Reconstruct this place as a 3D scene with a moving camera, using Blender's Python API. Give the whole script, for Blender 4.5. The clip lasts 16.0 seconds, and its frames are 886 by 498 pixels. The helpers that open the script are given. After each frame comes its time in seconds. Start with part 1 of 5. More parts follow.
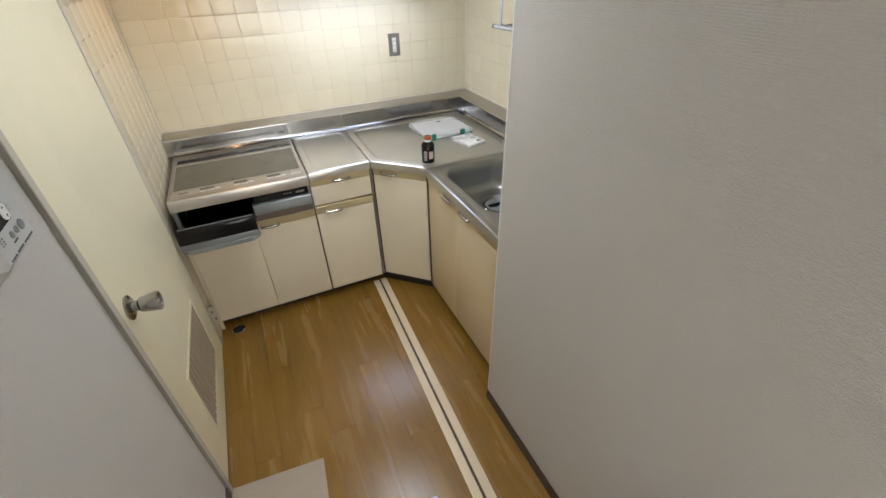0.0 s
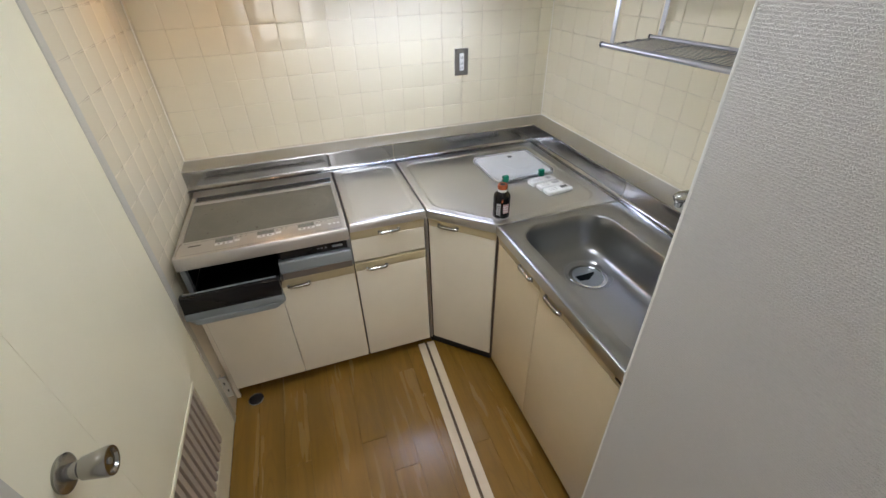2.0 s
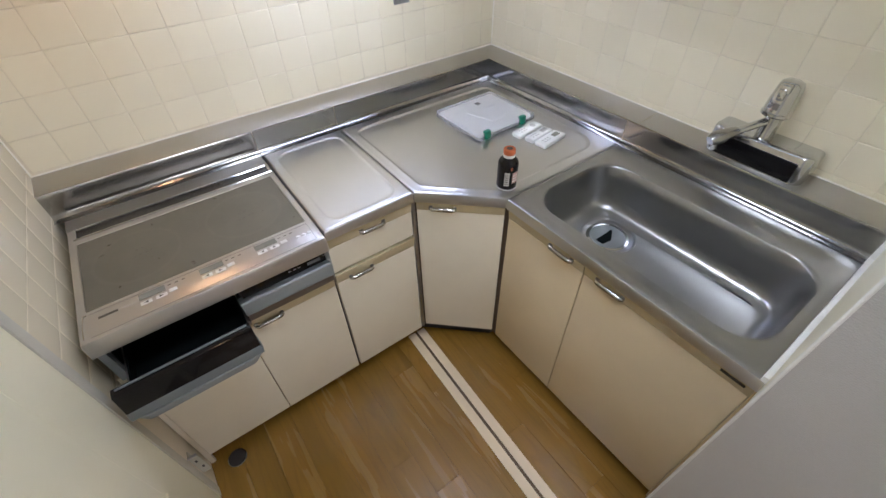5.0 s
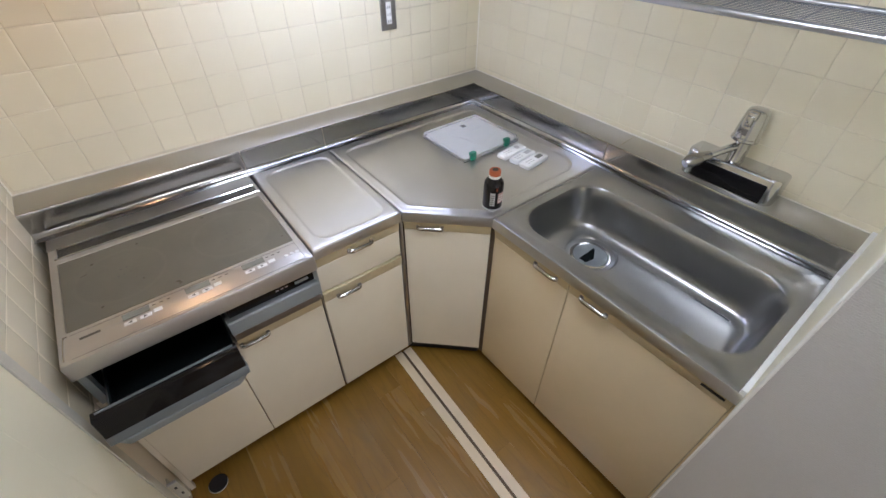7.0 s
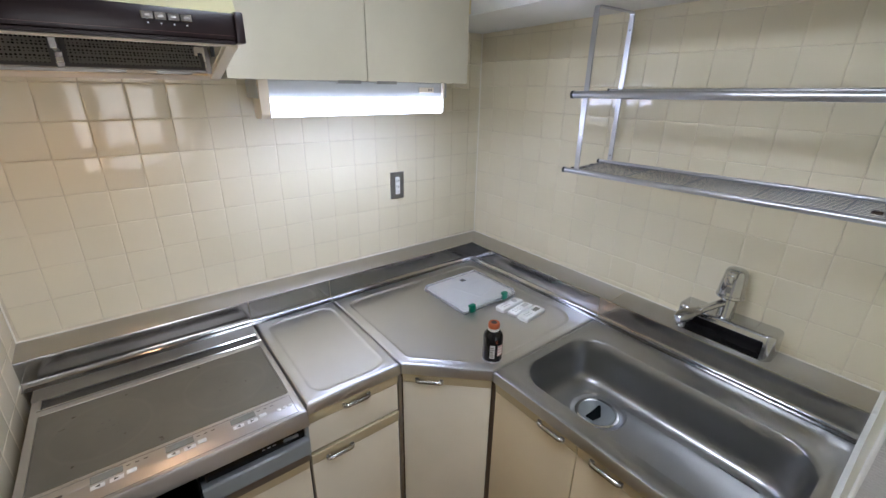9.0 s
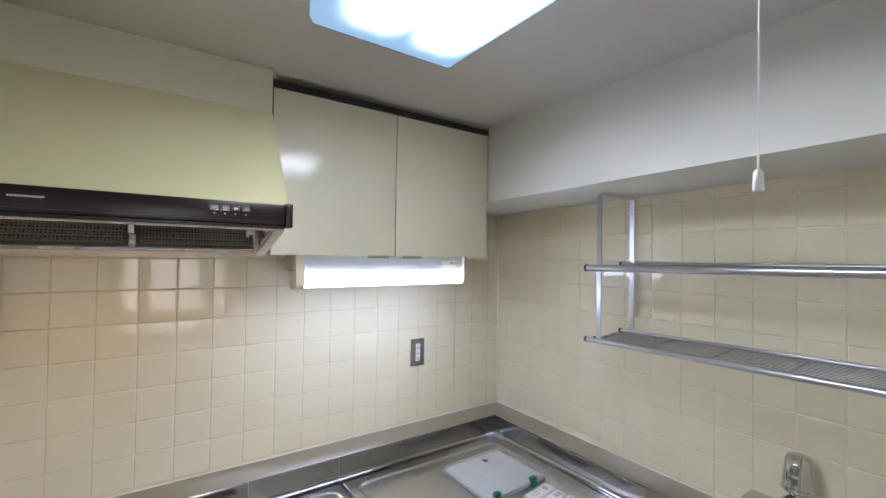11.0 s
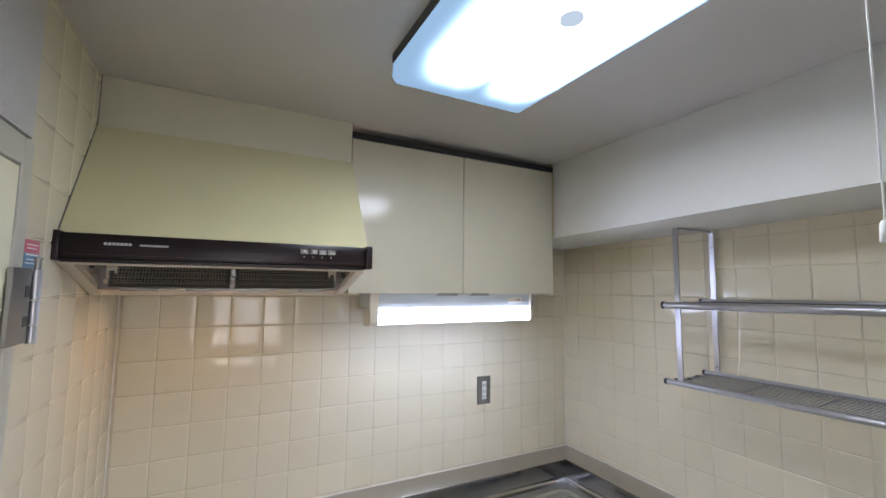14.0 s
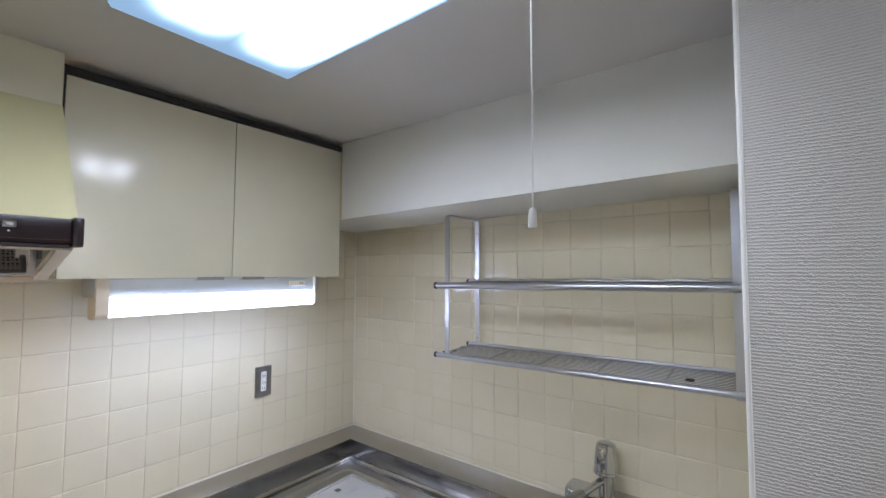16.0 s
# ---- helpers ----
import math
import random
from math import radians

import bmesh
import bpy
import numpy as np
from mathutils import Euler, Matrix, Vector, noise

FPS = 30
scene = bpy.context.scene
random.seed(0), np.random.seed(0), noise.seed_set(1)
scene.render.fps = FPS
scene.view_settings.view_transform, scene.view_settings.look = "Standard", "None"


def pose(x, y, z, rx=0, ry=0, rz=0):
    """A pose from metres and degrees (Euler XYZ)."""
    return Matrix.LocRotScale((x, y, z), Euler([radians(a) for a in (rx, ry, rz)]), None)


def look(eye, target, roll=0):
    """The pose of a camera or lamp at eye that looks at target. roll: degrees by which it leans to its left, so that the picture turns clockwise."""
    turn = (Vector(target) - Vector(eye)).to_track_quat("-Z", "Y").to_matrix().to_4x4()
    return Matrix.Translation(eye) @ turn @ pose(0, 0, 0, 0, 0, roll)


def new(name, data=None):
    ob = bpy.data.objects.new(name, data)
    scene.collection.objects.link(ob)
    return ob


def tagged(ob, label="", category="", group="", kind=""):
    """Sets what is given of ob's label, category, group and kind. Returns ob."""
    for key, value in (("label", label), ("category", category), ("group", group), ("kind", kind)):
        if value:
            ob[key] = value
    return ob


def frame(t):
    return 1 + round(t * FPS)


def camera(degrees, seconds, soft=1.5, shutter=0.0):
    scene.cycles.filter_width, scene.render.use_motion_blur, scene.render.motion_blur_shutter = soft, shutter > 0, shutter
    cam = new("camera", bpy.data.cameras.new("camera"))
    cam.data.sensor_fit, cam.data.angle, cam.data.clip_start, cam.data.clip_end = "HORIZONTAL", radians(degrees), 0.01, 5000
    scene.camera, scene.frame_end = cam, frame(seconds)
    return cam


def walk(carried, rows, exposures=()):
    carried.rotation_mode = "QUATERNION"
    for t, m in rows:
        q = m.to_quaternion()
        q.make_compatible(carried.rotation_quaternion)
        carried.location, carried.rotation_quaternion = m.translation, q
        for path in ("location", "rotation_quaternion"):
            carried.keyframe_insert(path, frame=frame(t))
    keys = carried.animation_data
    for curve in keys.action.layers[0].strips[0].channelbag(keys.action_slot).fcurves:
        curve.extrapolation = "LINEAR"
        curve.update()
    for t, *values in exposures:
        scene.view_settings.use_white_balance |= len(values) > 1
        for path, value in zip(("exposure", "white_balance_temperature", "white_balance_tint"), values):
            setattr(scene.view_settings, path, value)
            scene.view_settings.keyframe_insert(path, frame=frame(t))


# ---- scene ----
cam = camera(93.6, 16.0)
PATH = [
    (0, (0.445, -2.615, 1.655), (1.116, -1.131, 0.495), -1.4),
    (0.5, (0.456, -2.528, 1.659), (0.939, -0.929, 0.559), 0.1),
    (0.7, (0.493, -2.492, 1.661), (0.915, -0.86, 0.585), 0.1),
    (1, (0.534, -2.415, 1.657), (0.925, -0.767, 0.593), 0.1),
    (1.5, (0.559, -2.24, 1.638), (0.979, -0.613, 0.553), -0.6),
    (2, (0.539, -2.072, 1.621), (1.052, -0.509, 0.484), -1.4),
    (2.5, (0.539, -1.885, 1.594), (1.121, -0.392, 0.398), -2.3),
    (3, (0.505, -1.734, 1.581), (1.179, -0.333, 0.323), -2.4),
    (3.5, (0.447, -1.637, 1.583), (1.186, -0.321, 0.271), -2.3),
    (4, (0.378, -1.593, 1.597), (1.162, -0.348, 0.242), -1.8),
    (4.2, (0.39, -1.59, 1.595), (1.183, -0.372, 0.221), -1.7),
    (6.5, (0.373, -1.601, 1.607), (1.256, -0.464, 0.218), 0.3),
    (7, (0.371, -1.599, 1.61), (1.292, -0.424, 0.28), 0.4),
    (7.5, (0.37, -1.601, 1.613), (1.34, -0.363, 0.377), 0.4),
    (8, (0.372, -1.601, 1.62), (1.394, -0.289, 0.51), 0.4),
    (8.5, (0.359, -1.606, 1.622), (1.449, -0.212, 0.69), 0.7),
    (9, (0.355, -1.618, 1.634), (1.498, -0.146, 0.907), 0.9),
    (9.5, (0.346, -1.613, 1.648), (1.537, -0.093, 1.128), 1.2),
    (10, (0.351, -1.627, 1.641), (1.554, -0.057, 1.347), 1.5),
    (12.3, (0.311, -1.627, 1.667), (1.358, 0.063, 1.883), 1.6),
    (12.5, (0.303, -1.618, 1.665), (1.319, 0.091, 1.883), 1.4),
    (13, (0.292, -1.616, 1.668), (1.222, 0.142, 1.876), 1.1),
    (13.5, (0.282, -1.616, 1.666), (1.171, 0.165, 1.864), 0.8),
    (14, (0.292, -1.624, 1.669), (1.202, 0.148, 1.851), 0.6),
    (14.5, (0.309, -1.634, 1.669), (1.325, 0.079, 1.846), 0.6),
    (15, (0.338, -1.645, 1.673), (1.503, -0.027, 1.832), 0.6),
    (15.5, (0.367, -1.652, 1.67), (1.719, -0.185, 1.81), 0.6),
    (16, (0.398, -1.659, 1.667), (1.984, -0.445, 1.775), 0.2),
]
walk(cam, [(t, look(eye, target, roll)) for t, eye, target, roll in PATH],
     ((0, 0.60, 6500, 11), (1.0, 0.41, 6450, 11), (3.0, 0.48, 6050, 15), (7.5, 0.51, 6000, 16), (9, 0.24, 5900, 15), (10, 0.28, 5900, 15), (12.5, 0.08, 6000, 16), (16, 0.06, 5850, 16)))
XR, ZC, XP, YP = 1.826, 2.18, 1.09, -1.642   # east wall, ceiling, partition face and corner
PITCH = 0.1035                               # wall tile spacing
ZT_N, ZT_S = 0.906, 0.917                     # lowest tile joint: north wall, side walls

# ---- world, lights, exposure ----
world = bpy.data.worlds.new("world")
scene.world = world
world.use_nodes = True
sky = world.node_tree.nodes.new("ShaderNodeTexSky")
sky.sky_type, sky.sun_disc, sky.sun_elevation, sky.sun_rotation = "NISHITA", False, radians(40), radians(160)
world.node_tree.links.new(sky.outputs[0], world.node_tree.nodes["Background"].inputs[0])
world.node_tree.nodes["Background"].inputs[1].default_value = 0.1

LAMP_GLOW, TUBE_GLOW, BULB_GLOW, HALL_FILL_POWER = 29.0, 16.0, 46.0, 9.5

# Fill lamp added out of view at the hall's south end.
hall_fill = bpy.data.lights.new("hall_fill_light", "AREA")
hall_fill.shape, hall_fill.size, hall_fill.size_y = "RECTANGLE", 0.8, 1.1
hall_fill.energy, hall_fill.color = HALL_FILL_POWER, (1.0, 0.97, 0.93)
new("hall_fill_light", hall_fill).matrix_world = look((0.545, -4.28, 1.35), (0.545, 0, 1.2))
scene.view_settings.exposure = 0.0


# ---- materials ----
def nodes_of(name, rough=0.5, metal=0.0, colour=(0.5, 0.5, 0.5)):
    m = bpy.data.materials.new(name)
    m.use_nodes = True
    t = m.node_tree
    b = t.nodes["Principled BSDF"]
    b.inputs["Base Color"].default_value = (*colour, 1)
    b.inputs["Roughness"].default_value = rough
    b.inputs["Metallic"].default_value = metal
    return m, t, b


def node(t, kind, **inputs):
    n = t.nodes.new(kind)
    for k, v in inputs.items():
        n.inputs[k.replace("_", " ")].default_value = v
    return n


def coords(t, scale=(1, 1, 1), space="Object"):
    c = t.nodes.new("ShaderNodeTexCoord")
    m = node(t, "ShaderNodeMapping", Scale=scale)
    t.links.new(c.outputs[space], m.inputs["Vector"])
    return m.outputs["Vector"]


def world_coords(t, scale=(1, 1, 1)):
    g = t.nodes.new("ShaderNodeNewGeometry")
    m = node(t, "ShaderNodeMapping", Scale=scale)
    t.links.new(g.outputs["Position"], m.inputs["Vector"])
    return m.outputs["Vector"]


def noise_fac(t, vec, scale, detail=3.0, rough=0.55):
    n = node(t, "ShaderNodeTexNoise", Scale=scale, Detail=detail, Roughness=rough)
    t.links.new(vec, n.inputs["Vector"])
    return n.outputs["Fac"]


def ramp(t, fac, stops):
    r = t.nodes.new("ShaderNodeValToRGB")
    e = r.color_ramp.elements
    while len(e) < len(stops):
        e.new(0.5)
    for s, (p, c) in zip(e, stops):
        s.position, s.color = p, (*c, 1)
    t.links.new(fac, r.inputs["Fac"])
    return r.outputs["Color"]


def mixed(t, fac, a, b, how="MIX"):
    n = t.nodes.new("ShaderNodeMix")
    n.data_type, n.blend_type = "RGBA", how
    for sock, v in ((n.inputs[0], fac), (n.inputs[6], a), (n.inputs[7], b)):
        if isinstance(v, (int, float)):
            sock.default_value = v
        elif isinstance(v, tuple):
            sock.default_value = (*v, 1)
        else:
            t.links.new(v, sock)
    return n.outputs[2]


def ranged(t, fac, lo, hi, a=0.3, b=0.7):
    n = node(t, "ShaderNodeMapRange", From_Min=a, From_Max=b, To_Min=lo, To_Max=hi)
    t.links.new(fac, n.inputs["Value"])
    return n.outputs["Result"]


def bump(t, b, height, strength, distance=0.001):
    n = node(t, "ShaderNodeBump", Strength=strength, Distance=distance)
    t.links.new(height, n.inputs["Height"])
    t.links.new(n.outputs["Normal"], b.inputs["Normal"])
    return n


def plain(name, colour, rough=0.4, metal=0.0, vary=0.04, fine=0.0, size=5.0):
    """Paint, plastic or metal with faint mottling, worn gloss and fine relief."""
    m, t, b = nodes_of(name, rough, metal)
    v = coords(t)
    f = noise_fac(t, v, size, 4)
    lo, hi = tuple(c * (1 - vary) for c in colour), tuple(min(1, c * (1 + vary)) for c in colour)
    t.links.new(ramp(t, f, ((0.3, lo), (0.7, hi))), b.inputs["Base Color"])
    t.links.new(ranged(t, noise_fac(t, v, size * 0.6, 2), rough * 0.92, min(1, rough * 1.12)), b.inputs["Roughness"])
    if fine:
        bump(t, b, noise_fac(t, v, 300, 2), fine, 0.0002)
    return m


def tile_material(name, colour):
    m, t, b = nodes_of(name, 0.08)
    info = t.nodes.new("ShaderNodeObjectInfo")
    v = world_coords(t)
    base = ramp(t, noise_fac(t, v, 3, 3), ((0.3, tuple(c * 0.97 for c in colour)), (0.7, colour)))
    tint = ramp(t, info.outputs["Random"], ((0.0, (0.97, 0.97, 0.955)), (1.0, (1, 1, 1))))
    t.links.new(mixed(t, 1.0, base, tint, "MULTIPLY"), b.inputs["Base Color"])
    t.links.new(ranged(t, noise_fac(t, v, 14, 3), 0.065, 0.12), b.inputs["Roughness"])
    bump(t, b, noise_fac(t, v, 16, 2), 0.12, 0.0006)
    return m


def wood_floor(name):
    m, t, b = nodes_of(name, 0.3)
    info = t.nodes.new("ShaderNodeObjectInfo")
    g = t.nodes.new("ShaderNodeNewGeometry")
    shift = t.nodes.new("ShaderNodeVectorMath")
    shift.operation = "MULTIPLY_ADD"
    comb = t.nodes.new("ShaderNodeCombineXYZ")
    for i in range(3):
        t.links.new(info.outputs["Random"], comb.inputs[i])
    t.links.new(comb.outputs[0], shift.inputs[0])
    shift.inputs[1].default_value = (7.0, 11.0, 3.0)
    t.links.new(g.outputs["Position"], shift.inputs[2])
    def layer(sx, sy, detail, rough):
        mp = node(t, "ShaderNodeMapping", Scale=(sx, sy, 1.0))
        t.links.new(shift.outputs[0], mp.inputs["Vector"])
        return noise_fac(t, mp.outputs["Vector"], 1.0, detail, rough)

    rings = layer(10.0, 0.8, 2, 0.4)
    wave = t.nodes.new("ShaderNodeMath")
    wave.operation = "PINGPONG"
    wave.inputs[1].default_value = 0.035
    t.links.new(rings, wave.inputs[0])
    line = ranged(t, wave.outputs[0], 0.5, 0.0, 0.0, 0.010)
    broad = layer(16.0, 1.4, 3, 0.55)
    streak = layer(150.0, 4.0, 3, 0.6)
    base = ramp(t, broad, ((0.3, (0.205, 0.110, 0.018)), (0.7, (0.285, 0.153, 0.026))))
    base = mixed(t, line, base, (0.190, 0.100, 0.019))
    base = mixed(t, ranged(t, streak, 0.0, 0.18, 0.50, 0.75), base, (0.190, 0.098, 0.020))
    tint = ramp(t, info.outputs["Random"], ((0.0, (0.95, 0.95, 0.95)), (1.0, (1.03, 1.02, 1.0))))
    t.links.new(mixed(t, 1.0, base, tint, "MULTIPLY"), b.inputs["Base Color"])
    t.links.new(ranged(t, broad, 0.20, 0.30), b.inputs["Roughness"])
    bump(t, b, mixed(t, 0.3, broad, streak), 0.09, 0.0010)
    return m


def steel(name, colour=(0.56, 0.545, 0.52), rough=0.27, along=(1, 1, 1), relief=0.0):
    m, t, b = nodes_of(name, rough, 1.0)
    smear = noise_fac(t, coords(t), 3, 3)
    t.links.new(ramp(t, smear, ((0.3, tuple(c * 0.94 for c in colour)), (0.75, colour))), b.inputs["Base Color"])
    grain = noise_fac(t, coords(t, along), 1.0, 3, 0.6)
    worn = noise_fac(t, coords(t), 5, 4)
    both = mixed(t, 0.2, worn, grain)
    t.links.new(ranged(t, both, rough * 0.94, rough * 1.08), b.inputs["Roughness"])
    if relief > 0.02:
        bump(t, b, grain, relief, 0.0002)
    return m


def wallpaper(name, colour, rib=0.0, grain=170.0, strength=0.1):
    """Vinyl wallpaper: fine even ribs that run level, with a small grain."""
    m, t, b = nodes_of(name, 0.85)
    v = world_coords(t)
    f = noise_fac(t, v, 2.2, 4)
    col = ramp(t, f, ((0.3, tuple(c * 0.95 for c in colour)), (0.7, colour)))
    r = noise_fac(t, world_coords(t, (grain, grain, grain * 1.9)), 1.0, 2, 0.6)
    if rib:
        w = node(t, "ShaderNodeTexWave", Scale=0.314 / rib, Distortion=4.0, Detail=2.0, Detail_Scale=6.0)
        w.wave_type, w.bands_direction = "BANDS", "Z"
        t.links.new(v, w.inputs["Vector"])
        r = mixed(t, 0.42, r, w.outputs["Fac"])
        t.links.new(mixed(t, ranged(t, r, 0.0, 0.22, 0.3, 0.7), col, tuple(c * 0.78 for c in colour)), b.inputs["Base Color"])
    else:
        t.links.new(col, b.inputs["Base Color"])
    bump(t, b, r, strength, 0.0022)
    return m


def glow(name, strength, colour):
    m = bpy.data.materials.new(name)
    m.use_nodes = True
    t = m.node_tree
    t.nodes.remove(t.nodes["Principled BSDF"])
    e = node(t, "ShaderNodeEmission", Color=(*colour, 1), Strength=strength)
    t.links.new(e.outputs[0], t.nodes["Material Output"].inputs["Surface"])
    return m


def lamp_cover(name):
    """Acrylic cover lit by two straight tubes that run lengthwise behind it."""
    m = glow(name, 1.0, (0.9, 0.96, 1.0))
    t = m.node_tree
    e = [n for n in t.nodes if n.type == "EMISSION"][0]
    c = t.nodes.new("ShaderNodeTexCoord")
    s = t.nodes.new("ShaderNodeSeparateXYZ")
    t.links.new(c.outputs["Object"], s.inputs[0])

    def calc(op, a, b=0.0):
        n = t.nodes.new("ShaderNodeMath")
        n.operation = op
        for sock, v in zip(n.inputs, (a, b)):
            if isinstance(v, (int, float)):
                sock.default_value = v
            else:
                t.links.new(v, sock)
        return n.outputs[0]

    off = calc("ABSOLUTE", calc("SUBTRACT", calc("ABSOLUTE", s.outputs["X"]), 0.075))
    across = node(t, "ShaderNodeMapRange", From_Min=0.105, From_Max=0.03, To_Min=0.0, To_Max=1.0)
    t.links.new(off, across.inputs["Value"])
    end = node(t, "ShaderNodeMapRange", From_Min=0.335, From_Max=0.20, To_Min=0.0, To_Max=1.0)
    t.links.new(calc("ABSOLUTE", s.outputs["Y"]), end.inputs["Value"])
    heat = calc("MULTIPLY", across.outputs[0], end.outputs[0])
    heat = calc("POWER", heat, 3.0)
    t.links.new(calc("ADD", calc("MULTIPLY", heat, LAMP_GLOW), 0.62), e.inputs["Strength"])
    t.links.new(ramp(t, heat, ((0.0, (0.50, 0.76, 1.0)), (0.25, (0.90, 0.95, 1.0)))), e.inputs["Color"])
    return m


M_tile = tile_material("cream_glazed_tile", (0.77, 0.698, 0.522))
M_grout = plain("cream_grout", (0.66, 0.585, 0.44), 0.7, vary=0.18, fine=0, size=9)
M_floor = wood_floor("wood_floor")
M_gap = plain("dark_joint", (0.10, 0.058, 0.025), 0.7)
M_strip = plain("pale_wood_strip", (0.74, 0.61, 0.43), 0.45, size=14)
M_paper = wallpaper("ribbed_wallpaper", (0.580, 0.557, 0.518), 0.0045, 110.0, 0.85)
M_ceiling = wallpaper("ceiling_paper", (0.63, 0.60, 0.56), 0.0, 180.0, 0.12)
M_soffit = wallpaper("soffit_paper", (0.78, 0.765, 0.71), 0.0, 160.0, 0.10)
M_brown = plain("dark_brown_vinyl", (0.045, 0.025, 0.016), 0.45)
M_cream = plain("cream_melamine", (0.70, 0.635, 0.50), 0.30, vary=0.03, fine=0.03)
M_band = plain("yellowed_band", (0.53, 0.45, 0.28), 0.35, vary=0.03)
M_sinkdoor = plain("aged_cream_melamine", (0.68, 0.565, 0.375), 0.24, vary=0.03)
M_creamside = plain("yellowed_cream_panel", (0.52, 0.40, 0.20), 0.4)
M_upper = plain("pale_green_cream_door", (0.605, 0.565, 0.435), 0.19, vary=0.03, fine=0.03)
M_hood = plain("yellow_green_enamel", (0.57, 0.528, 0.31), 0.35, vary=0.03, fine=0.03)
M_filler = plain("filler_panel_cream", (0.54, 0.51, 0.37), 0.4)
M_door = plain("cream_steel_door", (0.78, 0.73, 0.54), 0.30, vary=0.02, fine=0.03)
M_frame = plain("grey_door_frame", (0.49, 0.465, 0.385), 0.4)
M_edge = plain("shaded_frame_side", (0.22, 0.205, 0.17), 0.5)
M_white = plain("white_plastic", (0.78, 0.78, 0.76), 0.35, vary=0.02)
M_ivory = plain("ivory_plastic", (0.70, 0.62, 0.49), 0.4, vary=0.03)
M_black = plain("black_plastic", (0.014, 0.013, 0.013), 0.35)
M_pitch = plain("black_cavity", (0.004, 0.006, 0.006), 0.7)
M_pitch.node_tree.nodes["Principled BSDF"].inputs["Specular IOR Level"].default_value = 0.05
M_glossblack = plain("black_glass", (0.008, 0.007, 0.007), 0.10, fine=0)
M_glossblack.node_tree.nodes["Principled BSDF"].inputs["Specular IOR Level"].default_value = 0.25
M_vent = plain("dark_vent_metal", (0.09, 0.09, 0.095), 0.22, 0.9, vary=0.2)
M_hoodtrim = plain("dark_brown_gloss", (0.014, 0.008, 0.008), 0.25)
M_hoodtrim.node_tree.nodes["Principled BSDF"].inputs["Specular IOR Level"].default_value = 0.25
M_steel = steel("stainless_steel", (0.63, 0.62, 0.605), 0.295, (20, 160, 20))
# Same steel as the tops; the bowl's dark reflections are in its colour.
M_bowl = steel("darkened_satin_steel_bowl", (0.37, 0.37, 0.365), 0.30, (20, 160, 20))
# Colour lowered to stand for the dark reflections on the upright splash.
M_splash = steel("darkened_splash_steel", (0.40, 0.395, 0.39), 0.14, (12, 12, 200))
M_ledge = steel("matt_ledge_steel", (0.50, 0.485, 0.46), 0.30, (9, 9, 60))
M_chrome = plain("chrome", (0.60, 0.60, 0.60), 0.08, 1.0, vary=0.03, fine=0)
M_handle = plain("worn_chrome", (0.47, 0.455, 0.42), 0.22, 1.0, vary=0.05)
M_alu = plain("aluminium", (0.50, 0.50, 0.515), 0.33, 1.0, vary=0.05)
M_wire = plain("grey_wire", (0.16, 0.16, 0.165), 0.4, 0.8)
# Faint emission stands in for cover light passing through the knob.
M_lampknob = glow("self_glowing_knob", 0.68, (0.80, 0.92, 1.0))
M_knob = plain("satin_knob_steel", (0.36, 0.35, 0.33), 0.22, 1.0, vary=0.05)
M_bronze = plain("dark_bronze_strip", (0.075, 0.050, 0.032), 0.4)
M_cap = plain("black_brown_cap", (0.016, 0.012, 0.010), 0.6)
M_dkmetal = plain("dull_grey_metal", (0.30, 0.29, 0.27), 0.4, 0.9)
M_hobtop = plain("hob_frame_metal", (0.50, 0.475, 0.44), 0.30, 0.85, vary=0.03)
M_greyblue = plain("blue_grey_metallic_plastic", (0.24, 0.26, 0.265), 0.35, 0.3)
M_pin = plain("reddish_brown_line", (0.10, 0.035, 0.02), 0.4)
M_sealant = plain("pale_sealant", (0.78, 0.74, 0.64), 0.45, vary=0.06)
M_kick = plain("brown_grey_metal", (0.20, 0.175, 0.155), 0.3, 0.6)
M_greydark = plain("dark_blue_grey_plastic", (0.15, 0.165, 0.17), 0.4, 0.3)
M_lcd = plain("grey_display", (0.22, 0.22, 0.19), 0.15, fine=0)
M_ink = plain("grey_print", (0.10, 0.09, 0.08), 0.6, fine=0)
M_silverink = plain("silver_print", (0.45, 0.44, 0.43), 0.4, fine=0)
M_green = plain("green_clip_plastic", (0.0, 0.17, 0.095), 0.35)
M_orange = plain("copper_cap", (0.50, 0.13, 0.05), 0.3, 0.6)
M_label = plain("pink_label", (0.55, 0.35, 0.32), 0.5)
M_pinkstick = plain("red_sticker", (0.60, 0.16, 0.20), 0.5)
M_bluestick = plain("blue_sticker", (0.16, 0.28, 0.42), 0.5)
M_bottle = plain("black_bottle_metal", (0.012, 0.010, 0.010), 0.2, 0.3)
M_mat = plain("pale_grey_board", (0.42, 0.35, 0.27), 0.5, size=5)
M_panel = plain("greyed_white_plastic", (0.46, 0.475, 0.465), 0.4, vary=0.02)
M_rib = plain("brown_louvre", (0.42, 0.35, 0.27), 0.5)
M_tube = glow("lit_tube_cover", TUBE_GLOW, (0.68, 0.76, 1.0))
M_bulb = glow("warm_bulb", BULB_GLOW, (1.0, 0.62, 0.33))
M_cover = lamp_cover("lit_acrylic_cover")


